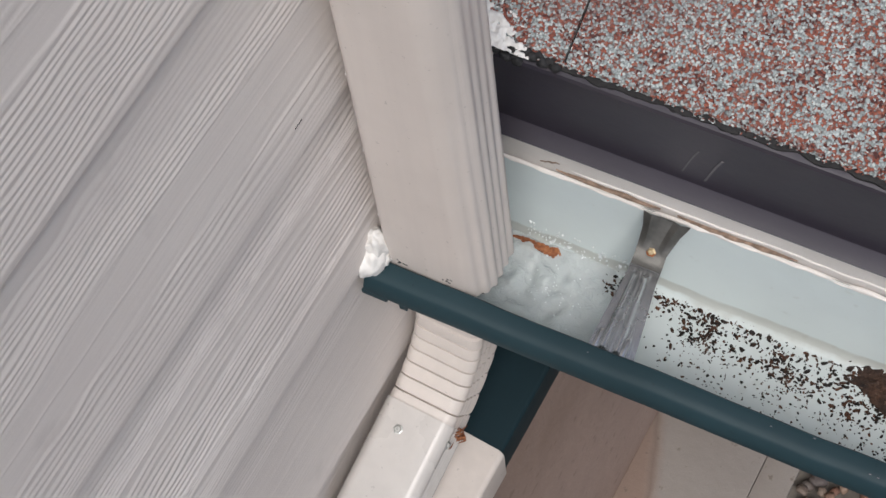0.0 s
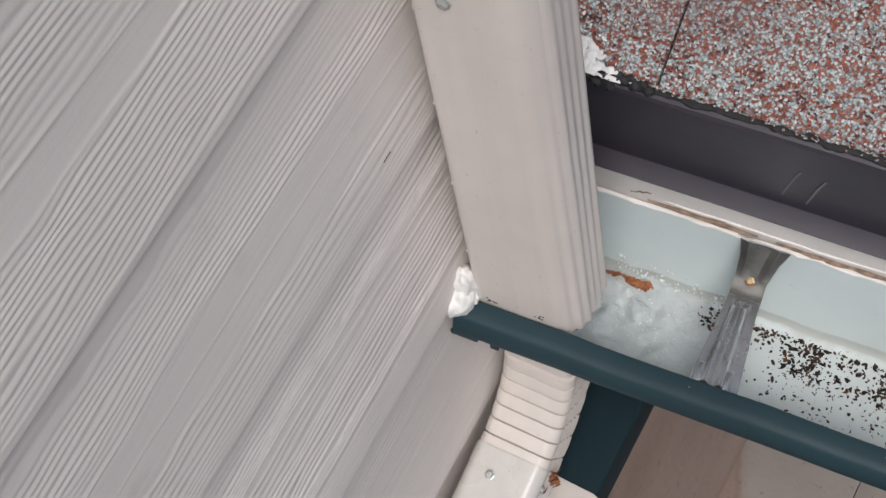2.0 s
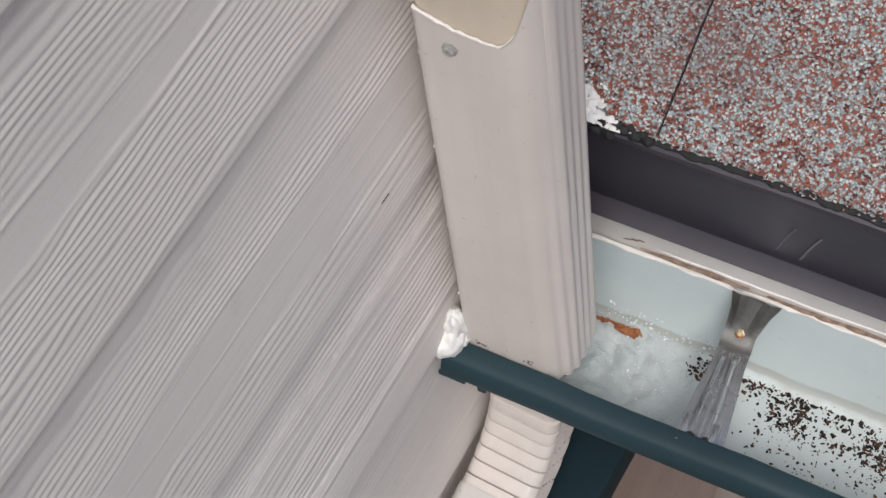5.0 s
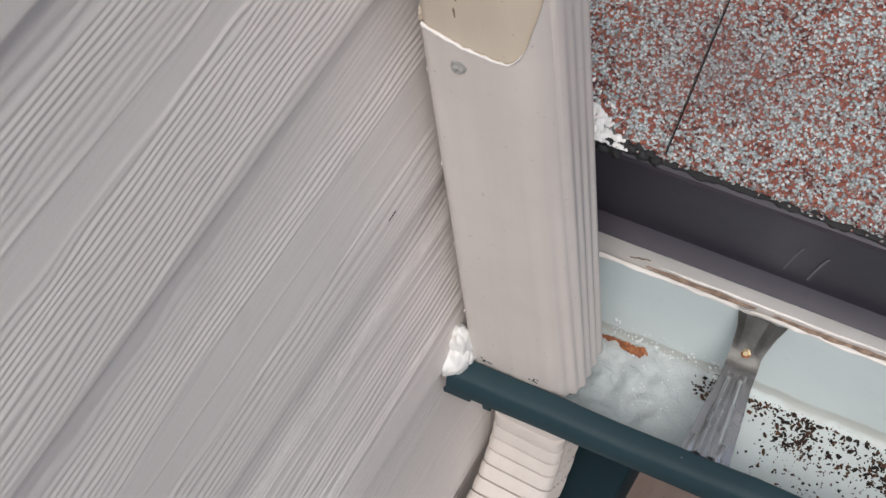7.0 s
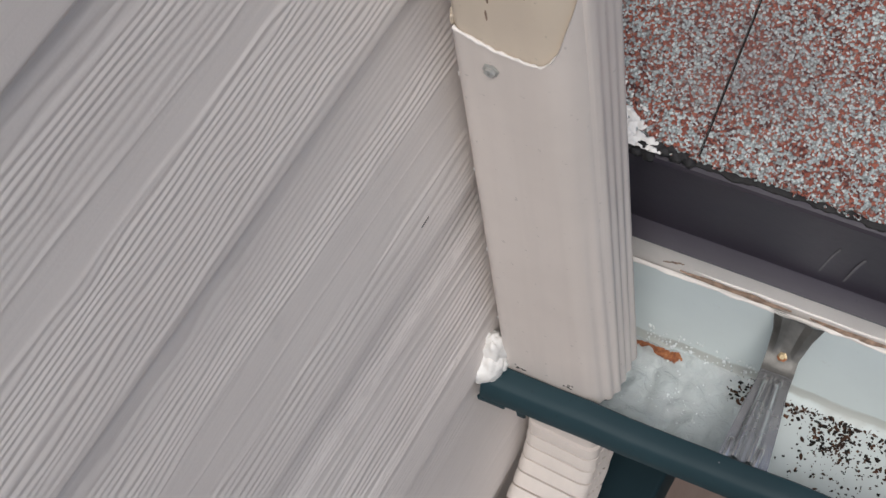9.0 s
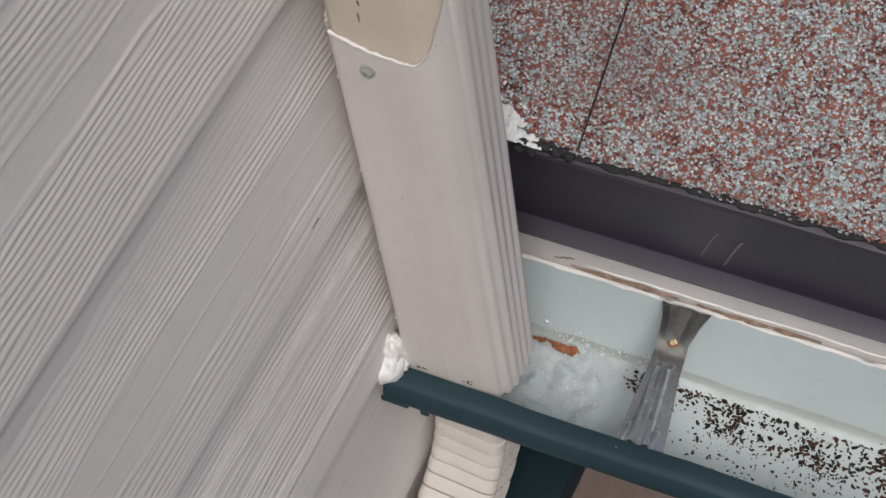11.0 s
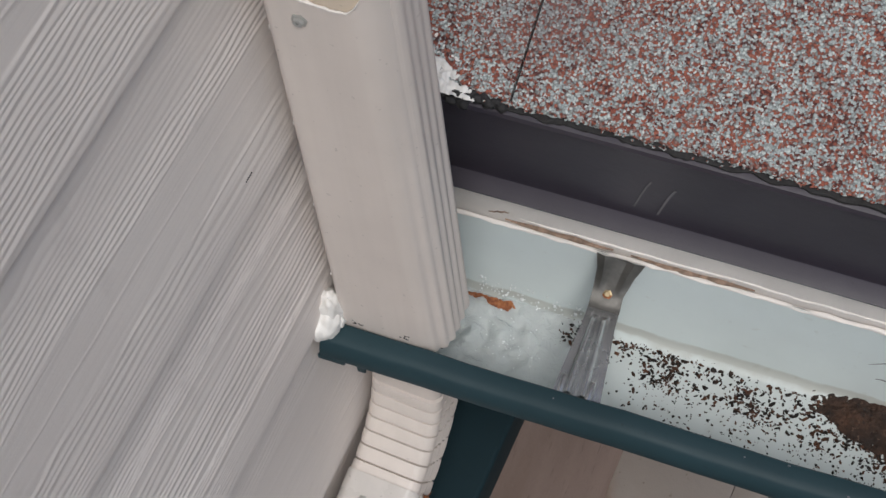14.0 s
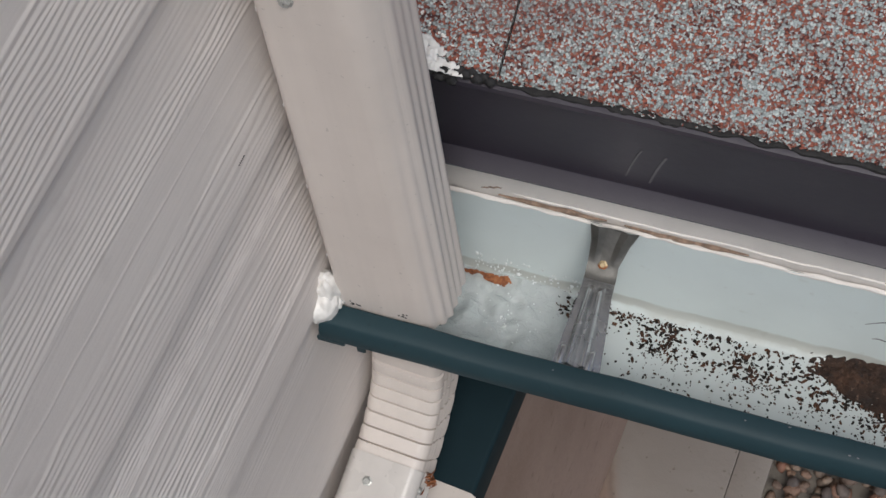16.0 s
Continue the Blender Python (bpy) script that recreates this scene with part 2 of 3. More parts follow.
BLACK = plain("black_asphalt_felt", (0.022, 0.021, 0.022), 0.75, 0, 180, 0.002, 0.5)
STEEL = galvanised_material()
ZINC = plain("zinc_plate", (0.50, 0.50, 0.48), 0.4, 0.5)
DARK_STEEL = plain("dark_steel", (0.15, 0.145, 0.135), 0.42, 0.6, 60, 0.0008, 0.5)
BRASS = plain("brassy_zinc", (0.42, 0.33, 0.20), 0.4, 0.7)
SHINGLE = shingle_material()
DIRT = soil_material("wet_leaf_grit", (0.13, 0.058, 0.032), (0.014, 0.009, 0.008))
SOIL = soil_material("dark_gutter_soil", (0.022, 0.015, 0.012), (0.012, 0.010, 0.009), 90)
HEAP = heap_material()
PEBBLE = pebble_material()
PAD = stained_pad_material()
STUCCO = concrete_material("stained_tan_stucco", (0.39, 0.29, 0.245), (0.31, 0.225, 0.185))
EARTH = concrete_material("dry_earth", (0.20, 0.18, 0.155), (0.15, 0.13, 0.115))


def water_material():
    m = Mat("running_water", 0.05)
    m.color((0.84, 0.89, 0.89))
    m.b.inputs["Transmission Weight"].default_value = 0.5
    m.b.inputs["IOR"].default_value = 1.33
    m.bump(m.noise(140, 3, 0.6, None, 1.2), 0.003, 0.6)
    return m.m


WATER = water_material()
FOAM = plain("white_water_foam", (0.80, 0.83, 0.83), 0.2, 0, 200, 0.002, 0.15)
SCRATCH = plain("bare_scratch", (0.17, 0.16, 0.17), 0.5)

# ---- building helpers ----
LEAN = math.atan(0.0645)


def eave(u, v, w):
    """A point of the eave: along the gutter, towards the house, up."""
    return Vector((u * math.cos(LEAN) - v * math.sin(LEAN), u * math.sin(LEAN) + v * math.cos(LEAN), w))


def mesh_of(name, verts, faces, material, smooth=False):
    me = bpy.data.meshes.new(name)
    me.from_pydata([tuple(v) for v in verts], [], faces)
    for mat in material if isinstance(material, (list, tuple)) else [material]:
        me.materials.append(mat)
    if smooth:
        me.polygons.foreach_set("use_smooth", [True] * len(me.polygons))
    me.update()
    return me


def part(name, bm, material, parent, label=""):
    """One mesh from a bmesh, or a ready mesh, as a child of parent."""
    if isinstance(bm, bmesh.types.BMesh):
        bmesh.ops.recalc_face_normals(bm, faces=bm.faces)
        me = bpy.data.meshes.new(name)
        bm.to_mesh(me)
        bm.free()
        me.materials.append(material)
    else:
        me = bm
    ob = new(name, me)
    ob.parent = parent
    if label:
        tagged(ob, label)
    return ob


def shaded(ob, angle=40):
    me = ob.data
    me.polygons.foreach_set("use_smooth", [True] * len(me.polygons))
    me.set_sharp_from_angle(angle=radians(angle))
    return ob


def box(lo, hi, bevel=0.0, segments=2, place=None):
    bm = bmesh.new()
    bmesh.ops.create_cube(bm, size=1)
    for v in bm.verts:
        v.co = Vector([lo[k] + (v.co[k] + 0.5) * (hi[k] - lo[k]) for k in range(3)])
    if bevel:
        bmesh.ops.bevel(bm, geom=bm.edges[:], offset=bevel, segments=segments, affect="EDGES", profile=0.5)
    if place:
        for v in bm.verts:
            v.co = place(*v.co)
    return bm


def sweep(rings, closed=True, caps=True):
    """A skin over rings of points, each the same length."""
    n = len(rings[0])
    verts = [p for r in rings for p in r]
    faces = []
    for a in range(len(rings) - 1):
        for k in range(n if closed else n - 1):
            b = (k + 1) % n
            faces.append((a * n + k, a * n + b, (a + 1) * n + b, (a + 1) * n + k))
    if caps and closed:
        faces.append(tuple(range(n))[::-1])
        faces.append(tuple(range((len(rings) - 1) * n, len(rings) * n)))
    bm = bmesh.new()
    vs = [bm.verts.new(v) for v in verts]
    for f in faces:
        bm.faces.new([vs[k] for k in f])
    return bm


def rounded(x0, x1, y0, y1, r, flute=0.0, count=5, steps=5, front=0):
    """A rounded rectangle, anticlockwise from its x1,y0 corner; flute: the depth of ribs pressed into the two sides that face +x and -x."""
    out = []
    for cx, cy, a0 in ((x1 - r, y0 + r, -90), (x1 - r, y1 - r, 0), (x0 + r, y1 - r, 90), (x0 + r, y0 + r, 180)):
        for k in range(steps + 1):
            a = radians(a0 + 90 * k / steps)
            out.append((cx + r * math.cos(a), cy + r * math.sin(a)))
        if flute and a0 in (-90, 90):
            side = 1 if a0 == -90 else -1
            lo, hi = (y0 + r, y1 - r) if side > 0 else (y1 - r, y0 + r)
            m = count * 6
            for k in range(1, m):
                t = k / m
                out.append(((x1 if side > 0 else x0) - side * flute * 0.5 * (1 - math.cos(2 * math.pi * count * t)), lo + (hi - lo) * t))
    for k in range(1, front):
        out.append((x0 + r + (x1 - x0 - 2 * r) * k / front, y0))
    return out


def screw(parent, place, normal, size=0.0030):
    """A hex-washer screw head with a slot."""
    n = Vector(normal).normalized()
    m = Matrix.Translation(place) @ n.to_track_quat("Z", "Y").to_matrix().to_4x4()
    rings = []
    for r, h in ((1.5, 0.0), (1.5, 0.18), (1.0, 0.28), (1.0, 0.75), (0.85, 0.9), (0.3, 0.9), (0.25, 0.6)):
        rings.append([m @ Vector((r * size * math.cos(radians(60 * k + 10)), r * size * math.sin(radians(60 * k + 10)), h * size)) for k in range(6)])
    return part("screw", sweep(rings), ZINC, parent, "zinc hex screw head")


def blob(centre, size, seed, lumps=3.0, rough=0.3, level=3, turn=0.0):
    bm = bmesh.new()
    bmesh.ops.create_icosphere(bm, subdivisions=level, radius=1)
    rot = Matrix.Rotation(turn, 3, "Z")
    for v in bm.verts:
        d = 1 + rough * noise.noise(v.co * lumps + Vector((seed * 7.1, seed * 3.3, 0))) + 0.4 * rough * noise.noise(v.co * lumps * 2.7 + Vector((0, seed, 5)))
        p = rot @ Vector([v.co[k] * d * size[k] for k in range(3)])
        v.co = p + Vector(centre)
    return bm


# ---- ground ----
GROUND = -1.95
ground = tagged(new("ground", mesh_of("ground", [(-150, -150, GROUND - 0.06), (150, -150, GROUND - 0.06), (150, 150, GROUND - 0.06), (-150, 150, GROUND - 0.06)],
                [(0, 1, 2, 3)], EARTH)), "dry brown earth under river gravel", "ground", kind="structure")
pavement = tagged(new("pavement"), "pale concrete path strip beside the house wall", "concrete path", kind="structure")
shaded(part("slab", box((-0.012, -3.0, GROUND - 0.08), (0.2075, 1.5, GROUND), 0.0015), PAD, pavement))
shaded(part("slab", box((0.2085, -3.0, GROUND - 0.08), (0.272, 1.5, GROUND - 0.001), 0.0015), PAD, pavement))

# ---- walls ----
wall_west = tagged(new("wall_west"), "beige lap siding wall with embossed wood grain", "wall", kind="structure")
LAPS = (-0.556, -0.3695, -0.183, 0.0035, 0.1925, 0.3765, 0.553, 0.737, 0.9235, 1.11, 1.30)
shaded(part("sheathing", box((-0.14, -1.6, -0.56), (-0.018, 1.7, 1.33)), PALE, wall_west))


def lattice(x, y, seed):
    """Smooth value noise from -1 to 1 over arrays."""
    def corner(i, j):
        h = np.sin(i * 127.1 + j * 311.7 + seed * 74.7) * 43758.5453
        return (h - np.floor(h)) * 2 - 1
    i, j = np.floor(x), np.floor(y)
    f, g = x - i, y - j
    f, g = f * f * (3 - 2 * f), g * g * (3 - 2 * g)
    return (corner(i, j) * (1 - f) + corner(i + 1, j) * f) * (1 - g) + (corner(i, j + 1) * (1 - f) + corner(i + 1, j + 1) * f) * g


# smooth streaks of each board: height above its lower edge, half width, strength of the grain
STREAKS = {1: (((0.13, 0.03),), 0.5), 2: (((0.020, 0.030), (0.108, 0.018)), 0.62), 3: (((0.060, 0.004), (0.120, 0.005)), 1.4), 4: (((0.080, 0.025),), 1.0), 5: (((0.1, 0.01),), 1.0)}


def grain(y, h, board):
    """Depth of the embossed cedar grain, in metres."""
    streaks, strength = STREAKS[board]
    flow = h + 0.0085 * lattice(y * 3.4, h * 13, board) + 0.0048 * lattice(y * 8, h * 40, board + 5) + 0.0015 * lattice(y * 42, h * 150, board + 9)
    pitch = flow / 0.0053 + 0.9 * lattice(y * 1.3, flow * 60, board + 2)
    line = (0.5 + 0.5 * np.sin(2 * np.pi * pitch)) ** 0.75
    patch = np.clip(0.80 + 0.80 * lattice(y * 2.6, flow * 42, board + 3), 0.12 if board < 3 else 0.38, 1.1)
    tall = np.zeros_like(h)
    for middle, half in streaks:
        d = flow - middle - 0.006 * np.sin(y * 9 + board)
        patch = patch * (1 - 0.93 / (1 + (d / half) ** 8))
        tall = tall + 0.6 * np.exp(-((d + 0.1 * half) / 0.0011) ** 2) * (half > 0.015) + 0.9 * np.exp(-((np.abs(d) - half * 1.05) / 0.0012) ** 2)
    rough = 0.10 * lattice(y * 60, h * 900, board + 4)
    return 0.00050 * strength * (line * patch + 0.8 * tall + rough * patch)


for k in range(len(LAPS) - 1):
    z0, rise = LAPS[k], LAPS[k + 1] - LAPS[k]
    lip = [(-0.0168, z0 + rise + 0.03), (-0.0075, z0)]
    lip += [(0.0024 - 0.0075 * (1 - math.cos(radians(a))), z0 + 0.0078 - 0.0075 * math.sin(radians(a))) for a in range(80, 0, -10)]
    close = k in STREAKS
    ys = np.concatenate(([-1.6, -1.1], np.arange(-0.70, 0.16, 0.004), [0.4, 1.7])) if close else np.array([-1.6, -0.9, -0.2, 0.5, 1.7])
    hs = np.concatenate((np.arange(0.0080, rise + 0.004, 0.0008), [rise + 0.03])) if close else np.array([0.0080, rise + 0.03])
    face = 0.0024 - 0.0092 * (hs - 0.006) / (rise + 0.024)
    depth = grain(ys[:, None] + 0 * hs[None, :], hs[None, :] + 0 * ys[:, None], k) * np.clip((hs - 0.008) / 0.004, 0, 1) if close else np.zeros((len(ys), len(hs)))
    verts, faces, n = [], [], len(lip) + len(hs)
    for i, y in enumerate(ys):
        verts += [(x, y, z) for x, z in lip]
        verts += [(float(face[j] + depth[i, j]), y, z0 + hs[j]) for j in range(len(hs))]
    for i in range(len(ys) - 1):
        faces += [(i * n + j, i * n + (j + 1) % n, (i + 1) * n + (j + 1) % n, (i + 1) * n + j) for j in range(n)]
    shaded(part("siding_board", mesh_of("siding_board", verts, faces, SIDING), SIDING, wall_west), 40)
nail_hole = tagged(new("nail_mark"), "dark nail scar in the siding board", "nail mark")
part("scar", box((-0.0010, -0.0145, 0.2241), (0.0019, -0.0070, 0.2248), 0.0003), BLACK, nail_hole)
wall_lower = tagged(new("wall_lower"), "stained tan stucco wall below the siding", "wall", kind="structure")
part("stucco", box((-0.14, -1.6, GROUND - 0.1), (-0.012, 1.7, -0.56)), STUCCO, wall_lower)
wall_north = tagged(new("wall_north"), "tan stucco house wall under the eave", "wall", kind="structure")
part("stucco", box((-0.012, 1.5, GROUND - 0.1), (1.62, 1.64, 0.55)), STUCCO, wall_north)
soffit = tagged(new("ceiling_soffit"), "plain cream soffit under the roof", "soffit", kind="structure")
bm = box((0.004, 0.145, -0.10), (1.6, 1.38, -0.088), place=eave)
part("soffit_board", bm, FASCIA, soffit)

# ---- roof edge ----
fascia = tagged(new("trim_fascia"), "cream painted fascia board behind the gutter", "fascia", kind="structure")
shaded(part("board", box((0.004, 0.1262, -0.14), (1.6, 0.146, 0.14), 0.002, place=eave), FASCIA, fascia))
roof = tagged(new("roof"), "low roof of red and grey granule shingles", "roof", kind="structure")
SLOPE = 0.36
DECK_V, DECK_W = 0.112, 0.166


def on_roof(u, v, h):
    """A point h above the roof deck."""
    return eave(u, v, DECK_W + (v - DECK_V) * SLOPE + h)


part("deck", box((0.004, 0.12, -0.02), (1.6, 1.55, -0.006), place=on_roof), TAN, roof)

drip_edge = tagged(new("drip_edge"), "dark brown metal drip edge with scratches", "drip edge", kind="structure")
prof = [(0.20, 0.168 + 0.012), (0.109, 0.1665), (0.1055, 0.165), (0.1050, 0.1615), (0.1085, 0.158), (0.1214, 0.0652), (0.1206, 0.0641), (0.1111, 0.0575), (0.1119, 0.0550),
        (0.1134, 0.0564), (0.1224, 0.0628), (0.1238, 0.0652), (0.1120, 0.158), (0.1110, 0.1620), (0.20, 0.1755)]
rings = [[eave(u, v, w + 0.0012 * math.sin(u * 9) - 0.0) for v, w in prof] for u in np.linspace(0.004, 1.6, 60)]
shaded(part("metal_face", sweep(rings), BROWN, drip_edge), 30)
for k, (u, w) in enumerate(((0.184, 0.103), (0.199, 0.100))):
    pts = []
    for s in range(9):
        t = s / 8
        ww = w + 0.042 * (t - 0.5)
        vv = 0.1200 - (ww - 0.076) / 0.082 * 0.0115 - 0.0008
        pts.append((u + 0.009 * (t - 0.5) + 0.0015 * t ** 4, vv, ww))
    wd = 0.00055 + 0.0002 * k
    bm = sweep([[eave(a - wd, v, w2), eave(a + wd, v, w2), eave(a + wd, v + 0.0004, w2), eave(a - wd, v + 0.0004, w2)] for a, v, w2 in pts])
    part("scratch", bm, SCRATCH, drip_edge)

# ---- gutter ----
gutter = tagged(new("rain_gutter"), "dark green metal gutter, white inside, fixed to the fascia", "gutter")
OUT = [(0.0208, -0.0045), (0.0207, -0.0012), (0.0195, 0.0004), (0.0120, 0.0006), (0.0068, -0.0006), (0.0050, -0.0018), (0.0016, -0.0090), (0.0004, -0.0150), (0.0016, -0.0185),
       (0.0085, -0.0205), (0.0130, -0.030), (0.0240, -0.045), (0.0330, -0.056), (0.0360, -0.070), (0.0365, -0.0870), (0.1060, -0.0870), (0.1130, -0.0850), (0.1170, -0.079), (0.1240, 0.0040)]
INN = [(0.1228, 0.0040), (0.1155, -0.077), (0.1120, -0.0825), (0.1055, -0.0845), (0.0385, -0.0845), (0.0375, -0.070), (0.0345, -0.0555), (0.0255, -0.0435), (0.0145, -0.0290), (0.0100, -0.0195),
       (0.0035, -0.0172), (0.0016, -0.0145), (0.0018, -0.0090), (0.0034, -0.0055), (0.0078, -0.0024), (0.0150, -0.0008), (0.0185, -0.0020), (0.0195, -0.0042)]
US = [0.0028, 0.004] + list(np.linspace(0.02, 1.6, 60))


def lip_wave(u, w):
    return w + (0.0012 * math.sin(u * 37) + 0.0008 * math.sin(u * 91 + 1)) * max(0, 1 + w / 0.03) * (1 if u < 0.4 else 0.6)


def gutter_skin(prof):
    rings = [[eave(u, v, lip_wave(u, w) if w > -0.03 and v < 0.05 else w) for v, w in prof] for u in US]
    return sweep(rings, closed=False)


shaded(part("outer_skin", gutter_skin(OUT), GREEN, gutter), 50)
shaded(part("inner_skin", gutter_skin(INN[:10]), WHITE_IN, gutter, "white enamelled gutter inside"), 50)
shaded(part("lip_underside", gutter_skin(INN[9:]), GREEN, gutter), 50)
cap = [eave(0.0034, v, w) for v, w in INN[:12]]
bm = bmesh.new()
bm.faces.new([bm.verts.new(p) for p in cap])
res = bmesh.ops.extrude_face_region(bm, geom=bm.faces[:])
for v in res["geom"]:
    if isinstance(v, bmesh.types.BMVert):
        v.co += eave(0.0012, 0, 0)
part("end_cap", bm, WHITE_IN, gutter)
# bent tab of the lip at its cut end
part("cut_tab", box((0.0005, 0.0004, -0.0205), (0.020, 0.0030, -0.0160), 0.0006, 1, eave), GREEN, gutter)
part("cut_tab", box((0.027, 0.0030, -0.0290), (0.033, 0.0050, -0.0170), 0.0005, 1, eave), GREEN, gutter)

# caulk line and rust-brown gap on the gutter's upper back edge
def ribbon(u0, u1, v, w, wide, thick, seed, step=0.004, gap=0.0):
    """A thin uneven bead along the eave."""
    rings = []
    for u in np.arange(u0, u1, step):
        a = wide * (0.60 + 1.0 * noise.noise(Vector((u * 60, seed, 0))))
        a = max(a, 0.0003) * min(1, (u - u0) / 0.03 + 0.02, (u1 - u) / 0.03 + 0.02)
        b = thick * min(1, (u - u0) / 0.02 + 0.1, (u1 - u) / 0.02 + 0.1) * (0.8 + 0.5 * noise.noise(Vector((u * 90, seed, 9))))
        ww = w + 0.0016 * noise.noise(Vector((u * 22, seed, 3)))
        rings.append([eave(u, v - b * math.cos(t), ww + a * math.sin(t)) for t in (-1.5, -0.8, 0, 0.8, 1.5)] + [eave(u, v + 0.001, ww + a), eave(u, v + 0.001, ww - a)])
    return sweep(rings)


bead = tagged(new("sealant_bead"), "cracked cream sealant along the gutter's back edge", "sealant")
shaded(part("bead", ribbon(0.03, 1.5, 0.1238, 0.0036, 0.0022, 0.0022, 1), FASCIA, bead), 60)
shaded(part("bead", ribbon(0.10, 1.5, 0.1262, 0.0120, 0.0014, 0.0015, 4), FASCIA, bead), 60)
for k, (a, b) in enumerate(((0.090, 0.168), (0.178, 0.262))):
    gap = part("stain", ribbon(a, b, 0.1250, 0.0076 - 0.001 * k, 0.0021 - 0.0005 * k, 0.0022, 7 + k), TAN, bead, "brown stained gap in the sealant")
for u0, w0, u1, w1 in ((0.33, 0.012, 0.47, 0.010), (0.47, 0.018, 0.56, 0.014), (0.50, 0.008, 0.62, 0.011), (0.078, 0.011, 0.093, 0.017)):
    rings = []
    for k in range(25):
        t = k / 24
        u, w = u0 + (u1 - u0) * t, w0 + (w1 - w0) * t + 0.0016 * noise.noise(Vector((u0 * 50 + t * 6, 4, 1)))
        r = 0.0007 * (0.15 + math.sin(math.pi * t)) * (0.6 + abs(noise.noise(Vector((t * 9, u0 * 9, 0)))))
        rings.append([eave(u, 0.1256, w - r), eave(u, 0.1256, w + r), eave(u, 0.1264, w + r), eave(u, 0.1264, w - r)])
    part("crack", sweep(rings), TAN, bead, "thin brown crack in the paint")
end_seal = tagged(new("sealant_blob"), "smeared white sealant at the gutter's end on the wall", "sealant")
shaded(part("smear", blob(eave(0.0050, 0.0170, 0.007), (0.0100, 0.0140, 0.0150), 13, 1.4, 0.25, 4), CAULK, end_seal), 80)
shaded(part("smear", blob(eave(0.0065, 0.0230, 0.017), (0.0080, 0.0100, 0.0200), 5, 1.6, 0.3, 4), CAULK, end_seal), 80)
shaded(part("smear", blob(eave(0.0095, 0.0200, 0.006), (0.0060, 0.0070, 0.0080), 9, 2.4, 0.35, 4), CAULK, end_seal), 80)

# ---- upper downspout ----
downspout = tagged(new("downspout"), "beige painted downspout emptying into the gutter", "downspout")
X0, X1, Y0, Y1 = 0.0135, 0.0800, 0.0215, 0.0695


def notch(x, y):
    """Height of the cut upper end round the pipe."""
    if y > Y0 + 0.012:
        return 0.52 if x > 0.05 else 0.355
    t = (x - X0) / (X1 - X0)
    bow = 0.3575 - 0.0105 * math.sin(min(1, t / 0.60) * math.pi / 2) + 0.085 * max(0, (t - 0.60) / 0.40) ** 3
    return bow + 0.0022 * noise.noise(Vector((x * 260, 1, 0)))


def pipe_section(w):
    """Outline of the pipe at height w: it flares towards its cut lower end, with ribs pressed into its side."""
    x0, x1 = X0 - 0.0030 * (1 - w / 0.35), X1 + 0.0055 - 0.0225 * w
    soft, deep = 0.0200, 0.00015 + 0.0015 * max(0, min(1, 1 - w / 0.28))
    out = []
    run = [(x1 - soft + soft * math.cos(radians(a)), Y0 + soft + soft * math.sin(radians(a)), a) for a in np.linspace(-90, 0, 31)]
    run += [(x1, y, 0.0) for y in np.linspace(Y0 + soft, Y1 - 0.006, 37)[1:]]
    gone, total = 0.0, soft * radians(58) + Y1 - Y0 - soft - 0.006
    for k, (x, y, a) in enumerate(run):
        gone = soft * radians(a + 58) if k < 31 else soft * radians(58) + y - Y0 - soft
        rib = deep * 0.5 * (1 - math.cos(2 * math.pi * 5 * gone / total)) if gone > 0 else 0.0
        out.append((x - rib * math.cos(radians(a)), y - rib * math.sin(radians(a))))
    for cx, cy, r, a0 in ((x1 - 0.006, Y1 - 0.006, 0.006, 0), (x0 + 0.006, Y1 - 0.006, 0.006, 90), (x0 + 0.0055, Y0 + 0.0055, 0.0055, 180)):
        out += [(cx + r * math.cos(radians(a0 + 15 * k)), cy + r * math.sin(radians(a0 + 15 * k))) for k in range(1, 7)]
    out += [(x0 + 0.0055 + (x1 - soft - x0 - 0.0055) * k / 24, Y0) for k in range(1, 24)]
    return out


sect = pipe_section(0.35)
rings = []
for k in range(30):
    t = k / 29
    ring = []
    for (x, y), (xt, yt) in zip(pipe_section(-0.009 + 0.36 * t), sect):
        ring.append(eave(x, y, -0.009 + t * (notch(xt, yt) + 0.009)))
    rings.append(ring)
outer = sweep(rings, caps=False)
pipe = part("pipe", outer, BEIGE, downspout)
shaded(pipe, 35)
middle_x, middle_y = (sect[0][0] + X0) / 2 + 0.008, (Y0 + Y1) / 2
inner = [(middle_x + (x - middle_x) * 0.965, middle_y + (y - middle_y) * 0.955) for x, y in sect]
shaded(part("upper_pipe", sweep([[eave(x, y, z) for x, y in inner] for z in (0.30, 0.45, 0.70, 1.0, 1.4)]), CREAM, downspout, "cream unpainted upper pipe"), 35)
edge = []
for x, y in sect[-26:] + sect[:31]:
    if y < Y0 + 0.012:
        edge.append(eave(x, y, notch(x, y)))
rings = []
for k, p in enumerate(edge):
    r = 0.0010 + 0.0008 * noise.noise(p * 400)
    rings.append([p + Vector((0, r * math.cos(a), r * math.sin(a))) for a in np.linspace(0, 2 * math.pi, 7)[:-1]])
shaded(part("paint_edge", sweep(rings), FASCIA, downspout, "ragged whitish paint edge"), 70)
screw(pipe, eave(0.0335, Y0 - 0.0002, 0.333), eave(0, -1, 0))
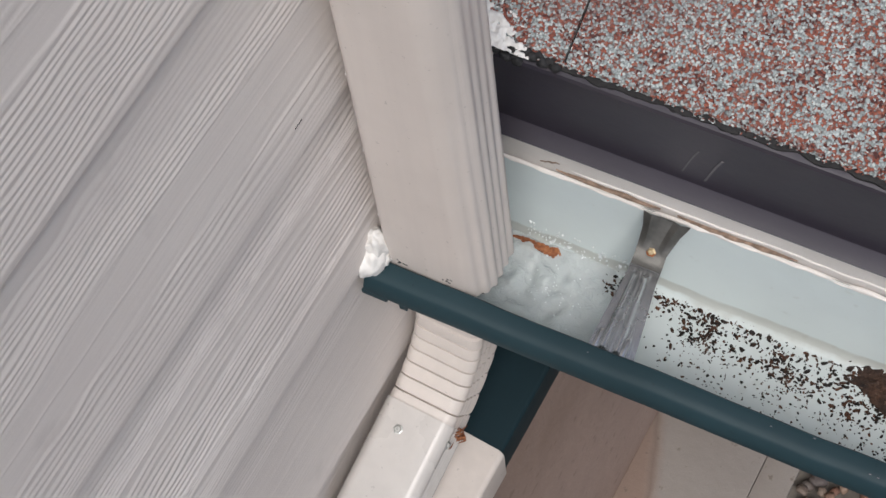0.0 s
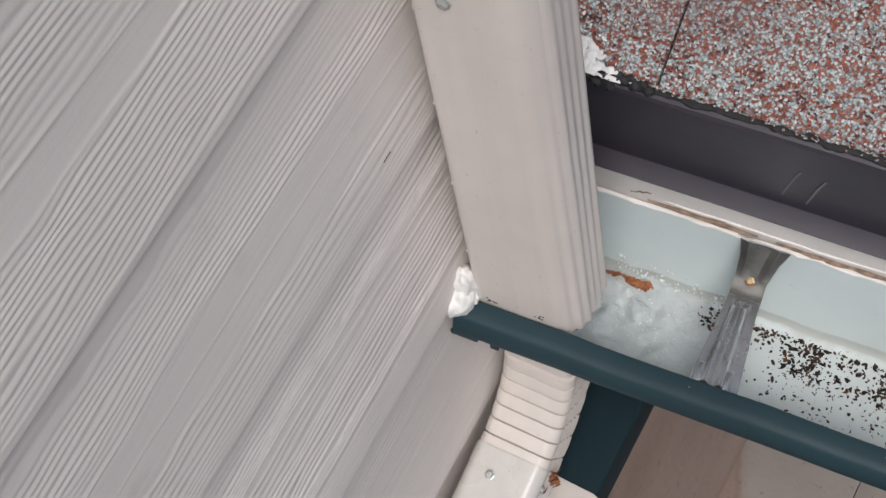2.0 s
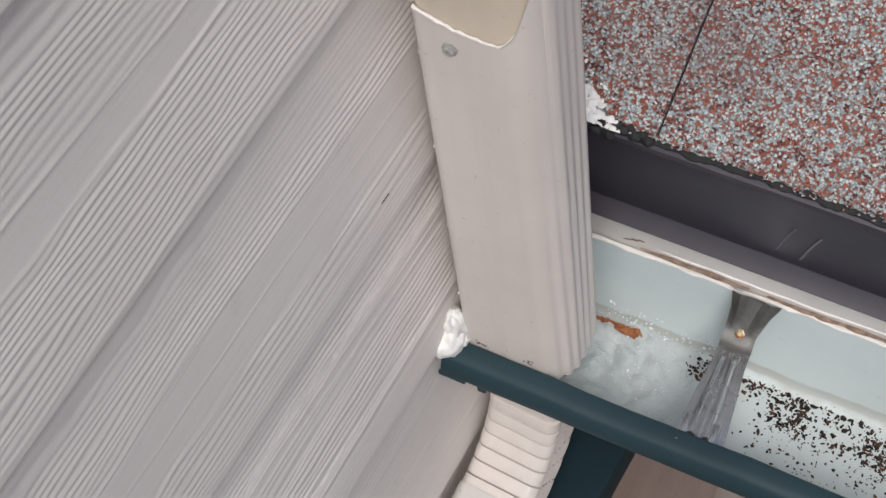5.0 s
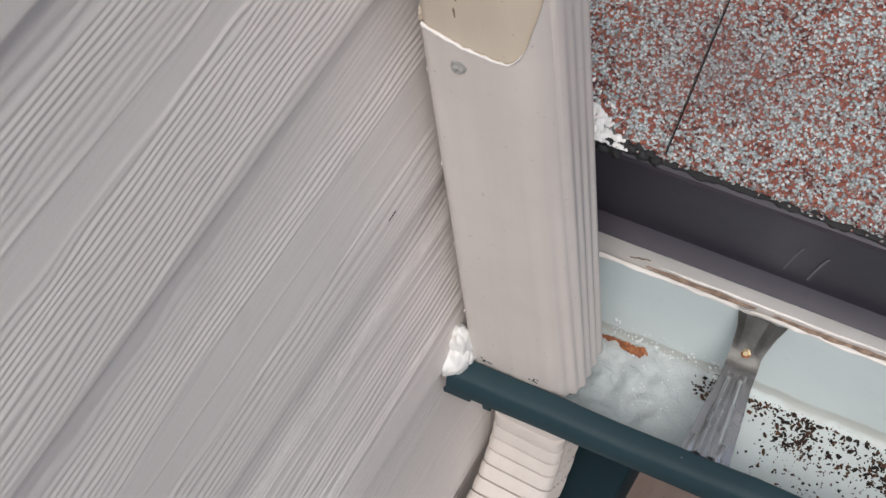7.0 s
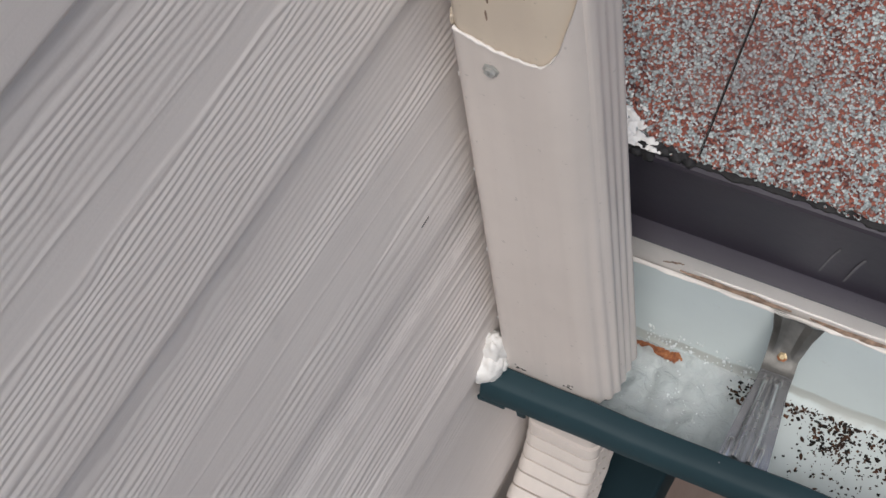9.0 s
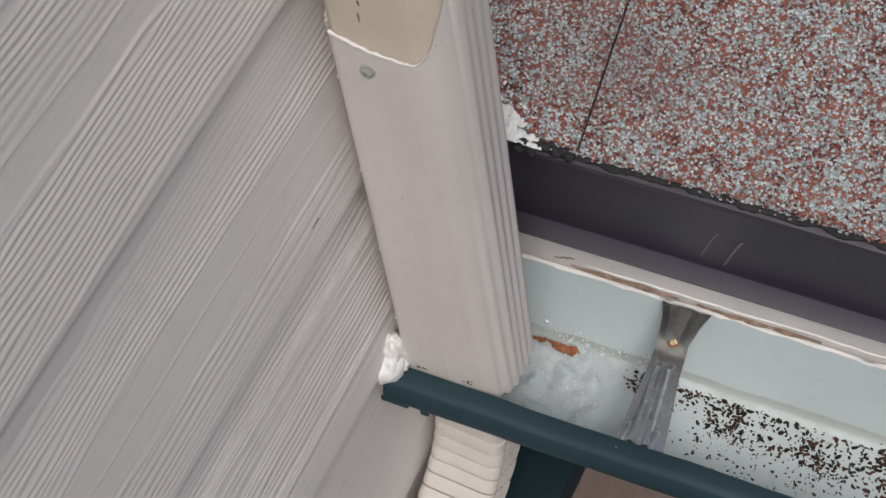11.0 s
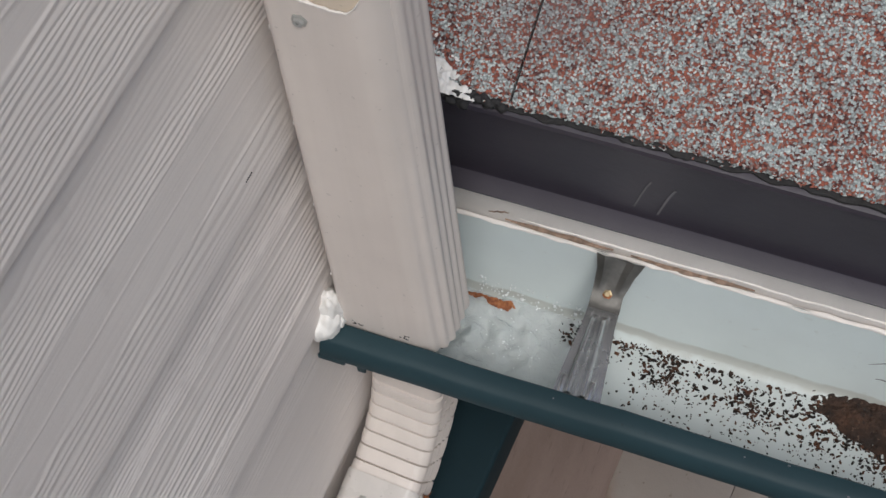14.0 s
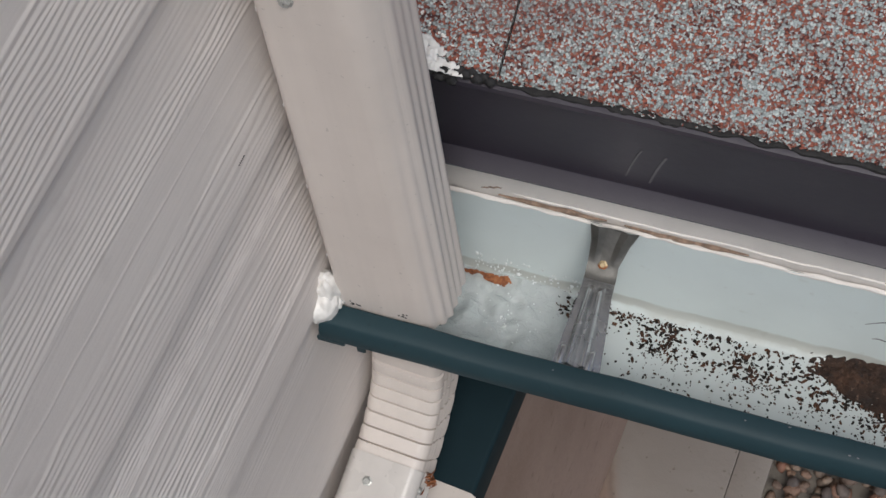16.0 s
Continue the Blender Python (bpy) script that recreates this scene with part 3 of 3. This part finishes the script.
for u0, w0, long in ((0.034, 0.372, 0.006), (0.0355, 0.383, 0.004), (0.033, 0.398, 0.012), (0.0365, 0.420, 0.008), (0.054, 0.395, 0.005)):
    part("scrape", blob(eave(u0, Y0 + 0.0011, w0), (0.0007, 0.0003, long * 0.6), int(u0 * 9000), 3, 0.5, 2), TAN, downspout, "brown scrape in the cream paint")
part("bent_tab", blob(eave(X0 + 0.0012, Y0 + 0.006, 0.359), (0.0015, 0.0040, 0.0065), 3, 1.6, 0.3, 3), CREAM, downspout, "bent sheet-metal tab")
for k in range(4):
    part("paint_chip", blob(eave(X0 - 0.0030 * (1 - (0.06 + 0.085 * k) / 0.35), Y0 + 0.004, 0.06 + 0.085 * k), (0.0007, 0.0010, 0.0018), k, 2, 0.4, 2), CAULK, downspout)

rnd = random.Random(15)
for k in range(14):
    u = rnd.choice((0.021, 0.024, 0.058, 0.062)) + rnd.gauss(0, 0.0012)
    part("dirt_mark", blob(eave(u, Y0 - 0.0001, rnd.uniform(0.0035, 0.0085)), (rnd.uniform(0.0006, 0.0016), 0.0003, 0.0006), k, 2, 0.5, 1), BLACK, downspout)
for k in range(0, 22, 2):
    part("dirt_mark", blob(eave(X1 - 0.0015 + rnd.gauss(0, 0.0008), Y0 + 0.006 + 0.042 * k / 21 + rnd.gauss(0, 0.002), -0.0085 + rnd.gauss(0, 0.0012)), (0.0012, rnd.uniform(0.0008, 0.002), rnd.uniform(0.0006, 0.0012)), k, 2, 0.5, 1), BLACK, downspout)
for k in range(9):
    part("speck", blob(eave(rnd.uniform(0.02, 0.6), rnd.uniform(0.008, 0.018), 0.0008), (rnd.uniform(0.0004, 0.0010), 0.0005, 0.0002), k, 2, 0.5, 1), SCRATCH, gutter)

# ---- outlet elbow and lower pipe ----
outlet = tagged(new("outlet_downspout"), "pale beige corrugated elbow and pipe below the gutter", "downspout")
EX0, EX1, DEEP = 0.0085, 0.0645, 0.0500
CY, CZ, RAD = -0.0355, -0.1100, 0.0735
esect = rounded(EX0, EX1, 0, DEEP, 0.009, 0.0014, 4)


def bent(x, d, th, grow=0.0):
    """A point of the elbow: across, depth behind its front face, angle turned."""
    r = RAD + d
    cx = (EX0 + EX1) / 2
    x = cx + (x - cx) * (1 + grow * 18)
    r += grow * (1 if d > DEEP / 2 else -1)
    return Vector((x, CY + r * math.cos(th), CZ - r * math.sin(th)))


rings = [[Vector((x, CY + RAD + d, z)) for x, d in esect] for z in (-0.0868, -0.108)]
BEND = radians(74)
rings += [[bent(x, d, BEND * t) for x, d in esect] for t in (0.03, 0.06, 0.09)]
N = 7
for k in range(N * 6 + 1):
    t = k / (N * 6)
    step = k % 6
    t += {0: 0.0, 1: -0.015, 2: -0.008, 3: 0.0, 4: 0.008, 5: 0.015}[step]
    t = 0.13 + 0.87 * t
    grow = {0: -0.0026, 1: 0.0003, 2: 0.0007, 3: 0.0008, 4: 0.0006, 5: 0.0002}[step]
    rings.append([bent(x, d, BEND * t, grow) for x, d in esect])
shaded(part("elbow", sweep(rings, caps=False), BEIGE, outlet, "corrugated beige elbow"), 30)
way = Vector((0, -math.sin(BEND), -math.cos(BEND)))
big = rounded(EX0 - 0.0016, EX1 + 0.0016, -0.0018, DEEP + 0.0018, 0.010, 0.0024, 4)
rings = [[bent(x, d, BEND) + way * s for x, d in big] for s in (-0.004, 0.0, 0.05, 0.12, 0.3, 0.9)]
lower_pipe = shaded(part("lower_pipe", sweep(rings, caps=False), PALE, outlet, "glossy pale beige pipe"), 35)
up = Vector((0, -math.cos(BEND), math.sin(BEND)))
screw(lower_pipe, bent(0.0285, -0.0018, BEND) + way * 0.016, up, 0.0028)
screw(lower_pipe, bent(EX1 + 0.0016, 0.008, BEND) + way * 0.010, (1, 0, 0.1), 0.0024)
nest = tagged(new("cobweb_tuft"), "small brown leaf tuft caught beside the pipe", "debris")
bm = bmesh.new()
rnd = random.Random(4)
for k in range(26):
    c = bent(EX1 + 0.004, 0.02, BEND) + Vector((rnd.gauss(0, 0.0025), rnd.gauss(0, 0.004), rnd.gauss(0, 0.004)))
    d = Vector((rnd.gauss(0, 1), rnd.gauss(0, 1), rnd.gauss(0, 1))).normalized()
    e = d.orthogonal() * 0.0008
    vs = [bm.verts.new(c - d * 0.004 - e), bm.verts.new(c + d * 0.004), bm.verts.new(c - d * 0.004 + e), bm.verts.new(c - d * 0.002 + d.cross(e))]
    bm.faces.new(vs[:3]), bm.faces.new((vs[0], vs[1], vs[3])), bm.faces.new((vs[1], vs[2], vs[3]))
part("tuft", bm, RUST, nest)

# ---- lower crossing pipe, green under the eave and beige beyond ----
STRIP_Z = -0.262
cross_pipe = tagged(new("crossing_pipe"), "dark green metal channel joined to a beige sleeve", "pipe")
prof = rounded(0.018, 0.092, STRIP_Z - 0.05, STRIP_Z, 0.004)
shaded(part("green_channel", sweep([[Vector((x, y, z)) for x, z in prof] for y in (-0.03, 0.3, 1.49)]), SHADED_GREEN, cross_pipe), 35)
prof = rounded(0.0165, 0.0945, STRIP_Z - 0.052, STRIP_Z + 0.0018, 0.005)
rings = []
for y in (-0.9, -0.1, 0.0, 0.014):
    rings.append([Vector((x, y + (0.012 * math.cos((x - 0.05) * 24) - 0.010 if y > 0.01 else 0), z)) for x, z in prof])
shaded(part("beige_sleeve", sweep(rings), BEIGE, cross_pipe, "beige painted sleeve"), 35)

# ---- gutter hanger ----
hanger = tagged(new("gutter_hanger"), "galvanised steel hanger strap across the gutter", "gutter hanger")
HU, HW = 0.1780, 0.0160


def strap(a, t):
    """A point of the strap: a from -1 to 1 across, t from the front lip (0) to the back (1)."""
    wide = HW * float(np.interp(t, (0, 0.35, 0.60, 0.80, 0.92, 1.0), (1.05, 0.85, 0.68, 0.66, 0.82, 1.04)))
    middle = HU + float(np.interp(t, (0, 0.8, 1.0), (-0.0047, -0.0078, -0.0048)))
    along = min(1, max(0, t - 0.05) / 0.03) * min(1, max(0, (0.66 - t) / 0.05))
    rib = 0.0068 * max(0, 1 - ((abs(a + 0.05) - 0.32) / 0.27) ** 2) * along
    fold = 0.0034 * max(0, 1 - abs(abs(a) - 0.62) / 0.34) * min(1, max(0, (t - 0.80) / 0.12))
    q = max(0, t - 0.70) / 0.30
    v = 0.016 + min(t, 0.70) * 0.1060 + 0.0288 * q ** 0.85
    w = -0.0125 + 0.0225 * q ** 1.4
    return eave(middle + a * wide, v - fold * 0.6, w + rib + fold * 0.5)


A = np.linspace(-1, 1, 121)


def strap_piece(t0, t1, count):
    top = [[strap(a, t) for a in A] for t in np.linspace(t0, t1, count)]
    return sweep([r + [p - Vector((0, 0, 0.0012)) for p in reversed(r)] for r in top])


steel_strap = shaded(part("strap", strap_piece(0, 0.70, 36), STEEL, hanger), 45)
back_tab = shaded(part("back_tab", strap_piece(0.70, 1, 20), DARK_STEEL, hanger, "dull dark end of the strap"), 45)
screw(back_tab, strap(0.0, 0.79) + Vector((0, 0, 0.0004)), eave(0, -0.6, 1), 0.0021).data.materials[0] = BRASS
shaded(part("rust_ring", blob(strap(0.0, 0.79), (0.0034, 0.0034, 0.0010), 2, 2, 0.3, 2), RUST, back_tab, "rust round the screw"), 60)
for a in (-0.62, 0.44):
    shaded(part("lip_clip", box((HU - 0.0047 + a * HW * 1.12 - 0.0022, 0.0190, -0.0120), (HU - 0.0047 + a * HW * 1.12 + 0.0022, 0.037, -0.0062), 0.0018, 3, eave), STEEL, hanger))

# ---- scratches in the enamel of the gutter's back ----
for u0, w0, u1, w1 in ((0.345, -0.036, 0.372, -0.022), (0.372, -0.022, 0.392, -0.016), (0.385, -0.006, 0.44, -0.020), (0.352, -0.052, 0.366, -0.050)):
    rings = []
    for k in range(7):
        t = k / 6
        u, w = u0 + (u1 - u0) * t, w0 + (w1 - w0) * t + 0.0012 * math.sin(5 * t + u0 * 90)
        v = 0.1228 - (0.0015 - w) / 0.0785 * 0.0073
        r = 0.0004 * (0.4 + math.sin(math.pi * t))
        rings.append([eave(u, v - 0.0003, w - r), eave(u, v - 0.0003, w + r), eave(u, v + 0.0004, w + r), eave(u, v + 0.0004, w - r)])
    part("scratch", sweep(rings), SCRATCH, gutter)

# ---- in the gutter: water, foam, rust, grit, soil ----
FLOOR = -0.0845
rust = tagged(new("rust_patch"), "orange rust flake at the gutter's inner corner", "rust patch")
nu, nv = 110, 44
verts, faces, keep = [], [], {}
for i in range(nu):
    for j in range(nv):
        u, v = 0.060 + 0.046 * i / (nu - 1), 0.0975 + 0.0165 * j / (nv - 1)
        skin = float(np.interp(v, (0.1055, 0.1120, 0.1155), (0.0, 0.0020, 0.0075)))
        ragged = noise.noise(Vector((u * 130, v * 130, 5))) + 0.7 * noise.noise(Vector((u * 380, v * 380, 2)))
        half = 0.0030 * min(1, (u - 0.058) / 0.018) * min(1, max(0, 0.104 - u) / 0.006)
        h = 0.0016 * (half - abs(v - 0.1055 + 0.03 * (u - 0.085)) + 0.0016 * ragged) / 0.003
        keep[i, j] = min(h, 0.0011) + 0.0005 * noise.noise(Vector((u * 700, v * 700, 1)))
        verts.append(eave(u, v, FLOOR + skin + 0.0045 + keep[i, j]))
for i in range(nu - 1):
    for j in range(nv - 1):
        if max(keep[i, j], keep[i + 1, j], keep[i + 1, j + 1], keep[i, j + 1]) > 0:
            faces.append((i * nv + j, (i + 1) * nv + j, (i + 1) * nv + j + 1, i * nv + j + 1))
crust = new("crust", mesh_of("crust", verts, faces, RUST, True))
crust.parent = rust

water = tagged(new("water"), "shallow clear water swirling on the gutter floor", "water", kind="structure")
nu, nv = 70, 44
verts, faces = [], []
for i in range(nu):
    for j in range(nv):
        u, v = 0.006 + 0.150 * i / (nu - 1), 0.041 + 0.070 * j / (nv - 1)
        r = math.hypot(u - 0.098, v - 0.085)
        swirl = math.sin(r * 420 + 2.5 * noise.noise(Vector((u * 70, v * 70, 1)))) * 0.0016 * math.exp(-r * 26)
        h = 0.0040 + swirl + 0.0055 * noise.noise(Vector((u * 85, v * 85, 3))) * math.exp(-max(0, u - 0.11) * 22) - 0.0035 * max(0, (u - 0.12) / 0.036)
        verts.append(eave(u, v, FLOOR + max(h, 0.0003)))
for i in range(nu - 1):
    for j in range(nv - 1):
        faces.append((i * nv + j, (i + 1) * nv + j, (i + 1) * nv + j + 1, i * nv + j + 1))
surf = new("surface", mesh_of("surface", verts, faces, WATER, True))
surf.parent = water

foam = tagged(new("foam"), "white foam and bubbles on the splashing water", "foam", kind="stuff")
bm = bmesh.new()
rnd = random.Random(12)
for k in range(170):
    if k < 100:
        u, v = rnd.uniform(0.072, 0.155), rnd.gauss(0.1135, 0.0018)
        z = FLOOR + 0.0035 + max(0, v - 0.111) * 3
    else:
        a, r = rnd.uniform(0, 6.28), abs(rnd.gauss(0.012, 0.010))
        u, v = 0.102 + r * math.cos(a) * 1.3, 0.078 + r * math.sin(a)
        z = FLOOR + 0.0052
    if not (0.042 < v < 0.116):
        continue
    s = rnd.uniform(0.0003, 0.0010) * (1 if k % 7 else 1.7) * (1 if k < 100 else 0.6)
    made = bmesh.ops.create_icosphere(bm, subdivisions=1, radius=s, matrix=Matrix.Translation(eave(u, v, z)))
part("bubbles", bm, FOAM, foam)
foam.children[0].data.polygons.foreach_set("use_smooth", [True] * len(foam.children[0].data.polygons))


def crumb(bm, place, size, rnd):
    """A flattened uneven crumb with few faces."""
    n = rnd.choice((5, 6, 7))
    turn = rnd.uniform(0, 6.28)
    long = rnd.uniform(1.0, 2.2)
    ring, lift = [], []
    for k in range(n):
        a = 6.283 * k / n
        r = size * rnd.uniform(0.55, 1.15)
        x, y = r * long * math.cos(a), r * math.sin(a)
        ring.append(bm.verts.new(place + Vector((x * math.cos(turn) - y * math.sin(turn), x * math.sin(turn) + y * math.cos(turn), 0))))
    tip = bm.verts.new(place + Vector((0, 0, size * rnd.uniform(0.5, 0.9))))
    for k in range(n):
        bm.faces.new((ring[k], ring[(k + 1) % n], tip))


grit = tagged(new("leaf_grit"), "dark brown wet grit and leaf crumbs on the gutter floor", "debris", kind="stuff")
rnd = random.Random(21)
count = 0
bms = [bmesh.new(), bmesh.new()]
while count < 4600:
    u, v = rnd.uniform(0.135, 0.60), rnd.uniform(0.041, 0.1135)
    if 0.150 < u < 0.196 and v < 0.10 and rnd.random() < 0.4:
        continue
    dense = 0.5 + 0.6 * noise.noise(Vector((u * 34, v * 34, 2))) + 0.5 * noise.noise(Vector((u * 90, v * 90, 8)))
    ridge = 0.103 - 0.10 * max(0, u - 0.20)
    near = math.exp(-((v - ridge) / 0.026) ** 2)
    if u < 0.165:
        near = 1.3 * math.exp(-((v - 0.102) / 0.010) ** 2 - ((u - 0.148) / 0.010) ** 2)
    if rnd.random() > dense * near * 0.9 + 0.06 * (u > 0.19):
        continue
    crumb(bms[count % 2], eave(u, v, FLOOR + (0.0024 if u < 0.158 else 0.0002)), rnd.choice((0.0003, 0.0005, 0.0007, 0.0010)) * rnd.uniform(0.7, 1.3) * (1.3 if near > 0.6 else 1.0), rnd)
    count += 1
part("crumbs", bms[0], DIRT, grit)
part("crumbs", bms[1], SOIL, grit)

soil = tagged(new("soil_heap"), "heap of dark wet soil lying in the gutter", "soil", kind="stuff")
nu, nv = 400, 64
verts, faces, keep = [], [], {}
for i in range(nu):
    for j in range(nv):
        u, v = 0.20 + 0.69 * i / (nu - 1), 0.042 + 0.0715 * j / (nv - 1)
        n1 = noise.noise(Vector((u * 30, v * 30, 5))) + 0.6 * noise.noise(Vector((u * 85, v * 85, 5))) + 0.45 * noise.noise(Vector((u * 260, v * 260, 7)))
        front = 0.092 - 0.25 * max(0, u - 0.325) if u < 0.42 else 0.068
        body = (min(1.0, (u - 0.312) / 0.06) * 0.9 if u > 0.312 else (u - 0.312) * 3.6) + min(0.6 if u > 0.312 else 0.24, (v - front) / 0.012)
        h = 0.006 * (body - 0.55 + 0.80 * n1)
        h = max(-0.001, min(0.009, h)) + (0.0022 * noise.noise(Vector((u * 330, v * 330, 2))) if h > 0 else 0)
        keep[i, j] = h
        verts.append(eave(u, v, FLOOR + h))
for i in range(nu - 1):
    for j in range(nv - 1):
        if max(keep[i, j], keep[i + 1, j], keep[i + 1, j + 1], keep[i, j + 1]) > 0:
            faces.append((i * nv + j, (i + 1) * nv + j, (i + 1) * nv + j + 1, i * nv + j + 1))
heap = new("heap", mesh_of("heap", verts, faces, HEAP, True))
heap.parent = soil

# ---- shingles ----
felt = part("starter_strip", sweep([[on_roof(u, v, h) for v, h in ((0.1075 + 0.0030 * noise.noise(Vector((u * 75, 1, 0))) + 0.002 * noise.noise(Vector((u * 260, 1, 0))), 0.0012),
            (0.1075 + 0.0030 * noise.noise(Vector((u * 75, 1, 0))), 0.0040), (0.30, 0.0040), (0.30, 0.0012))] for u in np.linspace(0.012, 1.6, 420)]), BLACK, roof, "black asphalt starter strip")


def shingle(u0, u1, v0, v1, h, seed):
    """One tab with a ragged lower edge."""
    rings = []
    n = max(12, int((u1 - u0) / 0.003))
    for k in range(n + 1):
        u = u0 + (u1 - u0) * k / n
        j = 0.0022 * noise.noise(Vector((u * 180, seed, 0))) + 0.0018 * noise.noise(Vector((u * 480, seed, 0)))
        low = v0 + j + (0.010 * max(0, 1 - (u - 0.03) / 0.06) if v0 < 0.14 else 0)
        rings.append([on_roof(u, low + 0.0012, h), on_roof(u, low, h + 0.0018), on_roof(u, low + 0.0010, h + 0.0042), on_roof(u, v1, h + 0.0042), on_roof(u, v1, h)])
    return sweep(rings)


TAB = 0.305
for row in range(6):
    first = 0.104 + (TAB / 2 if row % 2 else 0)
    for k in range(-1, 6):
        u0, u1 = max(0.012, first + k * TAB + 0.0008), min(1.61, first + (k + 1) * TAB - 0.0008)
        if u1 > u0 + 0.02:
            part("shingle", shingle(u0, u1, 0.1095 + 0.235 * row, 0.1095 + 0.235 * (row + 1) + 0.03, 0.0045 + 0.0005 * (row % 2) + (0.003 if row else 0), row * 7 + k), SHINGLE, roof)
granules = tagged(new("loose_granules"), "loose red and grey granules along the shingle edge", "granules", kind="stuff")
bm = bmesh.new()
rnd = random.Random(31)
for k in range(900):
    u = rnd.uniform(0.06, 0.75)
    v = 0.1095 + rnd.gauss(0.0012, 0.0014)
    crumb(bm, on_roof(u, v, 0.0085 if v > 0.1105 else 0.0070), rnd.uniform(0.0007, 0.0012), rnd)
part("grains", bm, SHINGLE, granules)

paint = tagged(new("sealant_smear"), "torn white sealant on the shingle corner by the pipe", "sealant")
rnd = random.Random(5)
nu, nv = 90, 60
verts, faces, keep = [], [], {}
for i in range(nu):
    for j in range(nv):
        u, v = 0.042 + 0.050 * i / (nu - 1), 0.1045 + 0.034 * j / (nv - 1)
        torn = noise.noise(Vector((u * 150, v * 260, 4))) + 0.6 * noise.noise(Vector((u * 420, v * 420, 8)))
        keep[i, j] = 0.0022 * (0.95 - max(0, u - 0.052) / 0.022 - max(0, v - 0.112) / 0.016 + 0.9 * torn)
        keep[i, j] = min(keep[i, j], 0.0016 + 0.0006 * torn)
        verts.append(on_roof(u, v, 0.0088 + keep[i, j]))
for i in range(nu - 1):
    for j in range(nv - 1):
        if max(keep[i, j], keep[i + 1, j], keep[i + 1, j + 1], keep[i, j + 1]) > 0:
            faces.append((i * nv + j, (i + 1) * nv + j, (i + 1) * nv + j + 1, i * nv + j + 1))
torn_skin = new("torn_skin", mesh_of("torn_skin", verts, faces, CAULK, True))
torn_skin.parent = paint
shaded(part("smear", blob(on_roof(0.0560, 0.1030, 0.001), (0.0050, 0.003, 0.011), 40, 2.6, 0.5, 3), CAULK, paint), 80)
for k in range(12):
    u, v = 0.058 + 0.045 * k / 12, 0.1065 + rnd.gauss(0.0015, 0.002)
    shaded(part("tar_lump", blob(on_roof(u, v, 0.006), (0.004, 0.003, 0.003), k + 60, 2.2, 0.6, 2), BLACK, paint, "black tar lump"), 80)

# ---- gravel ----
gravel = tagged(new("gravel_bed"), "bed of rounded brown and grey river pebbles", "gravel", kind="structure")


def pebble(seed, lo=2):
    bm = blob((0, 0, 0), (1.0, 0.78, 0.55), seed, 1.3, 0.35, lo)
    me = bpy.data.meshes.new("pebble")
    bm.to_mesh(me)
    bm.free()
    me.materials.append(PEBBLE)
    me.polygons.foreach_set("use_smooth", [True] * len(me.polygons))
    return me


KINDS = [pebble(k) for k in range(9)]
rnd = random.Random(77)
spots = []
while len(spots) < 300:
    x, y = rnd.uniform(0.285, 0.62), rnd.uniform(0.45, 1.25)
    s = rnd.uniform(0.010, 0.019)
    if all((x - a) ** 2 + (y - b) ** 2 > (0.72 * (s + c)) ** 2 for a, b, c in spots) or rnd.random() < 0.03:
        spots.append((x, y, s))
for x, y, s in spots:
    ob = new("pebble", rnd.choice(KINDS))
    ob.parent = gravel
    ob.matrix_basis = Matrix.Translation((x, y, GROUND - 0.042 + s * 0.5 + rnd.uniform(0, 0.012))) @ Euler((rnd.uniform(-0.4, 0.4), rnd.uniform(-0.4, 0.4), rnd.uniform(0, 6.28))).to_matrix().to_4x4() @ Matrix.Scale(s, 4)
verts, faces = [], []
low = pebble(3, 1)
base = [v.co.copy() for v in low.vertices]
tris = [tuple(p.vertices) for p in low.polygons]
for k in range(5200):
    x, y = rnd.uniform(0.285, 1.6), rnd.uniform(-1.4, 1.48)
    s = rnd.uniform(0.010, 0.019)
    inside = 0.285 < x < 0.62 and 0.45 < y < 1.25
    m = Matrix.Translation((x, y, GROUND - (0.058 if inside else 0.045) + rnd.uniform(0, 0.012))) @ Euler((rnd.uniform(-0.5, 0.5), rnd.uniform(-0.5, 0.5), rnd.uniform(0, 6.28))).to_matrix().to_4x4() @ Matrix.Scale(s, 4)
    o = len(verts)
    verts.extend(m @ v for v in base)
    faces.extend(tuple(o + i for i in t) for t in tris)
rest = new("pebble_fill", mesh_of("pebble_fill", verts, faces, PEBBLE, True))
rest.parent = gravel
tagged(rest, "rounded pebbles filling the bed", kind="stuff")
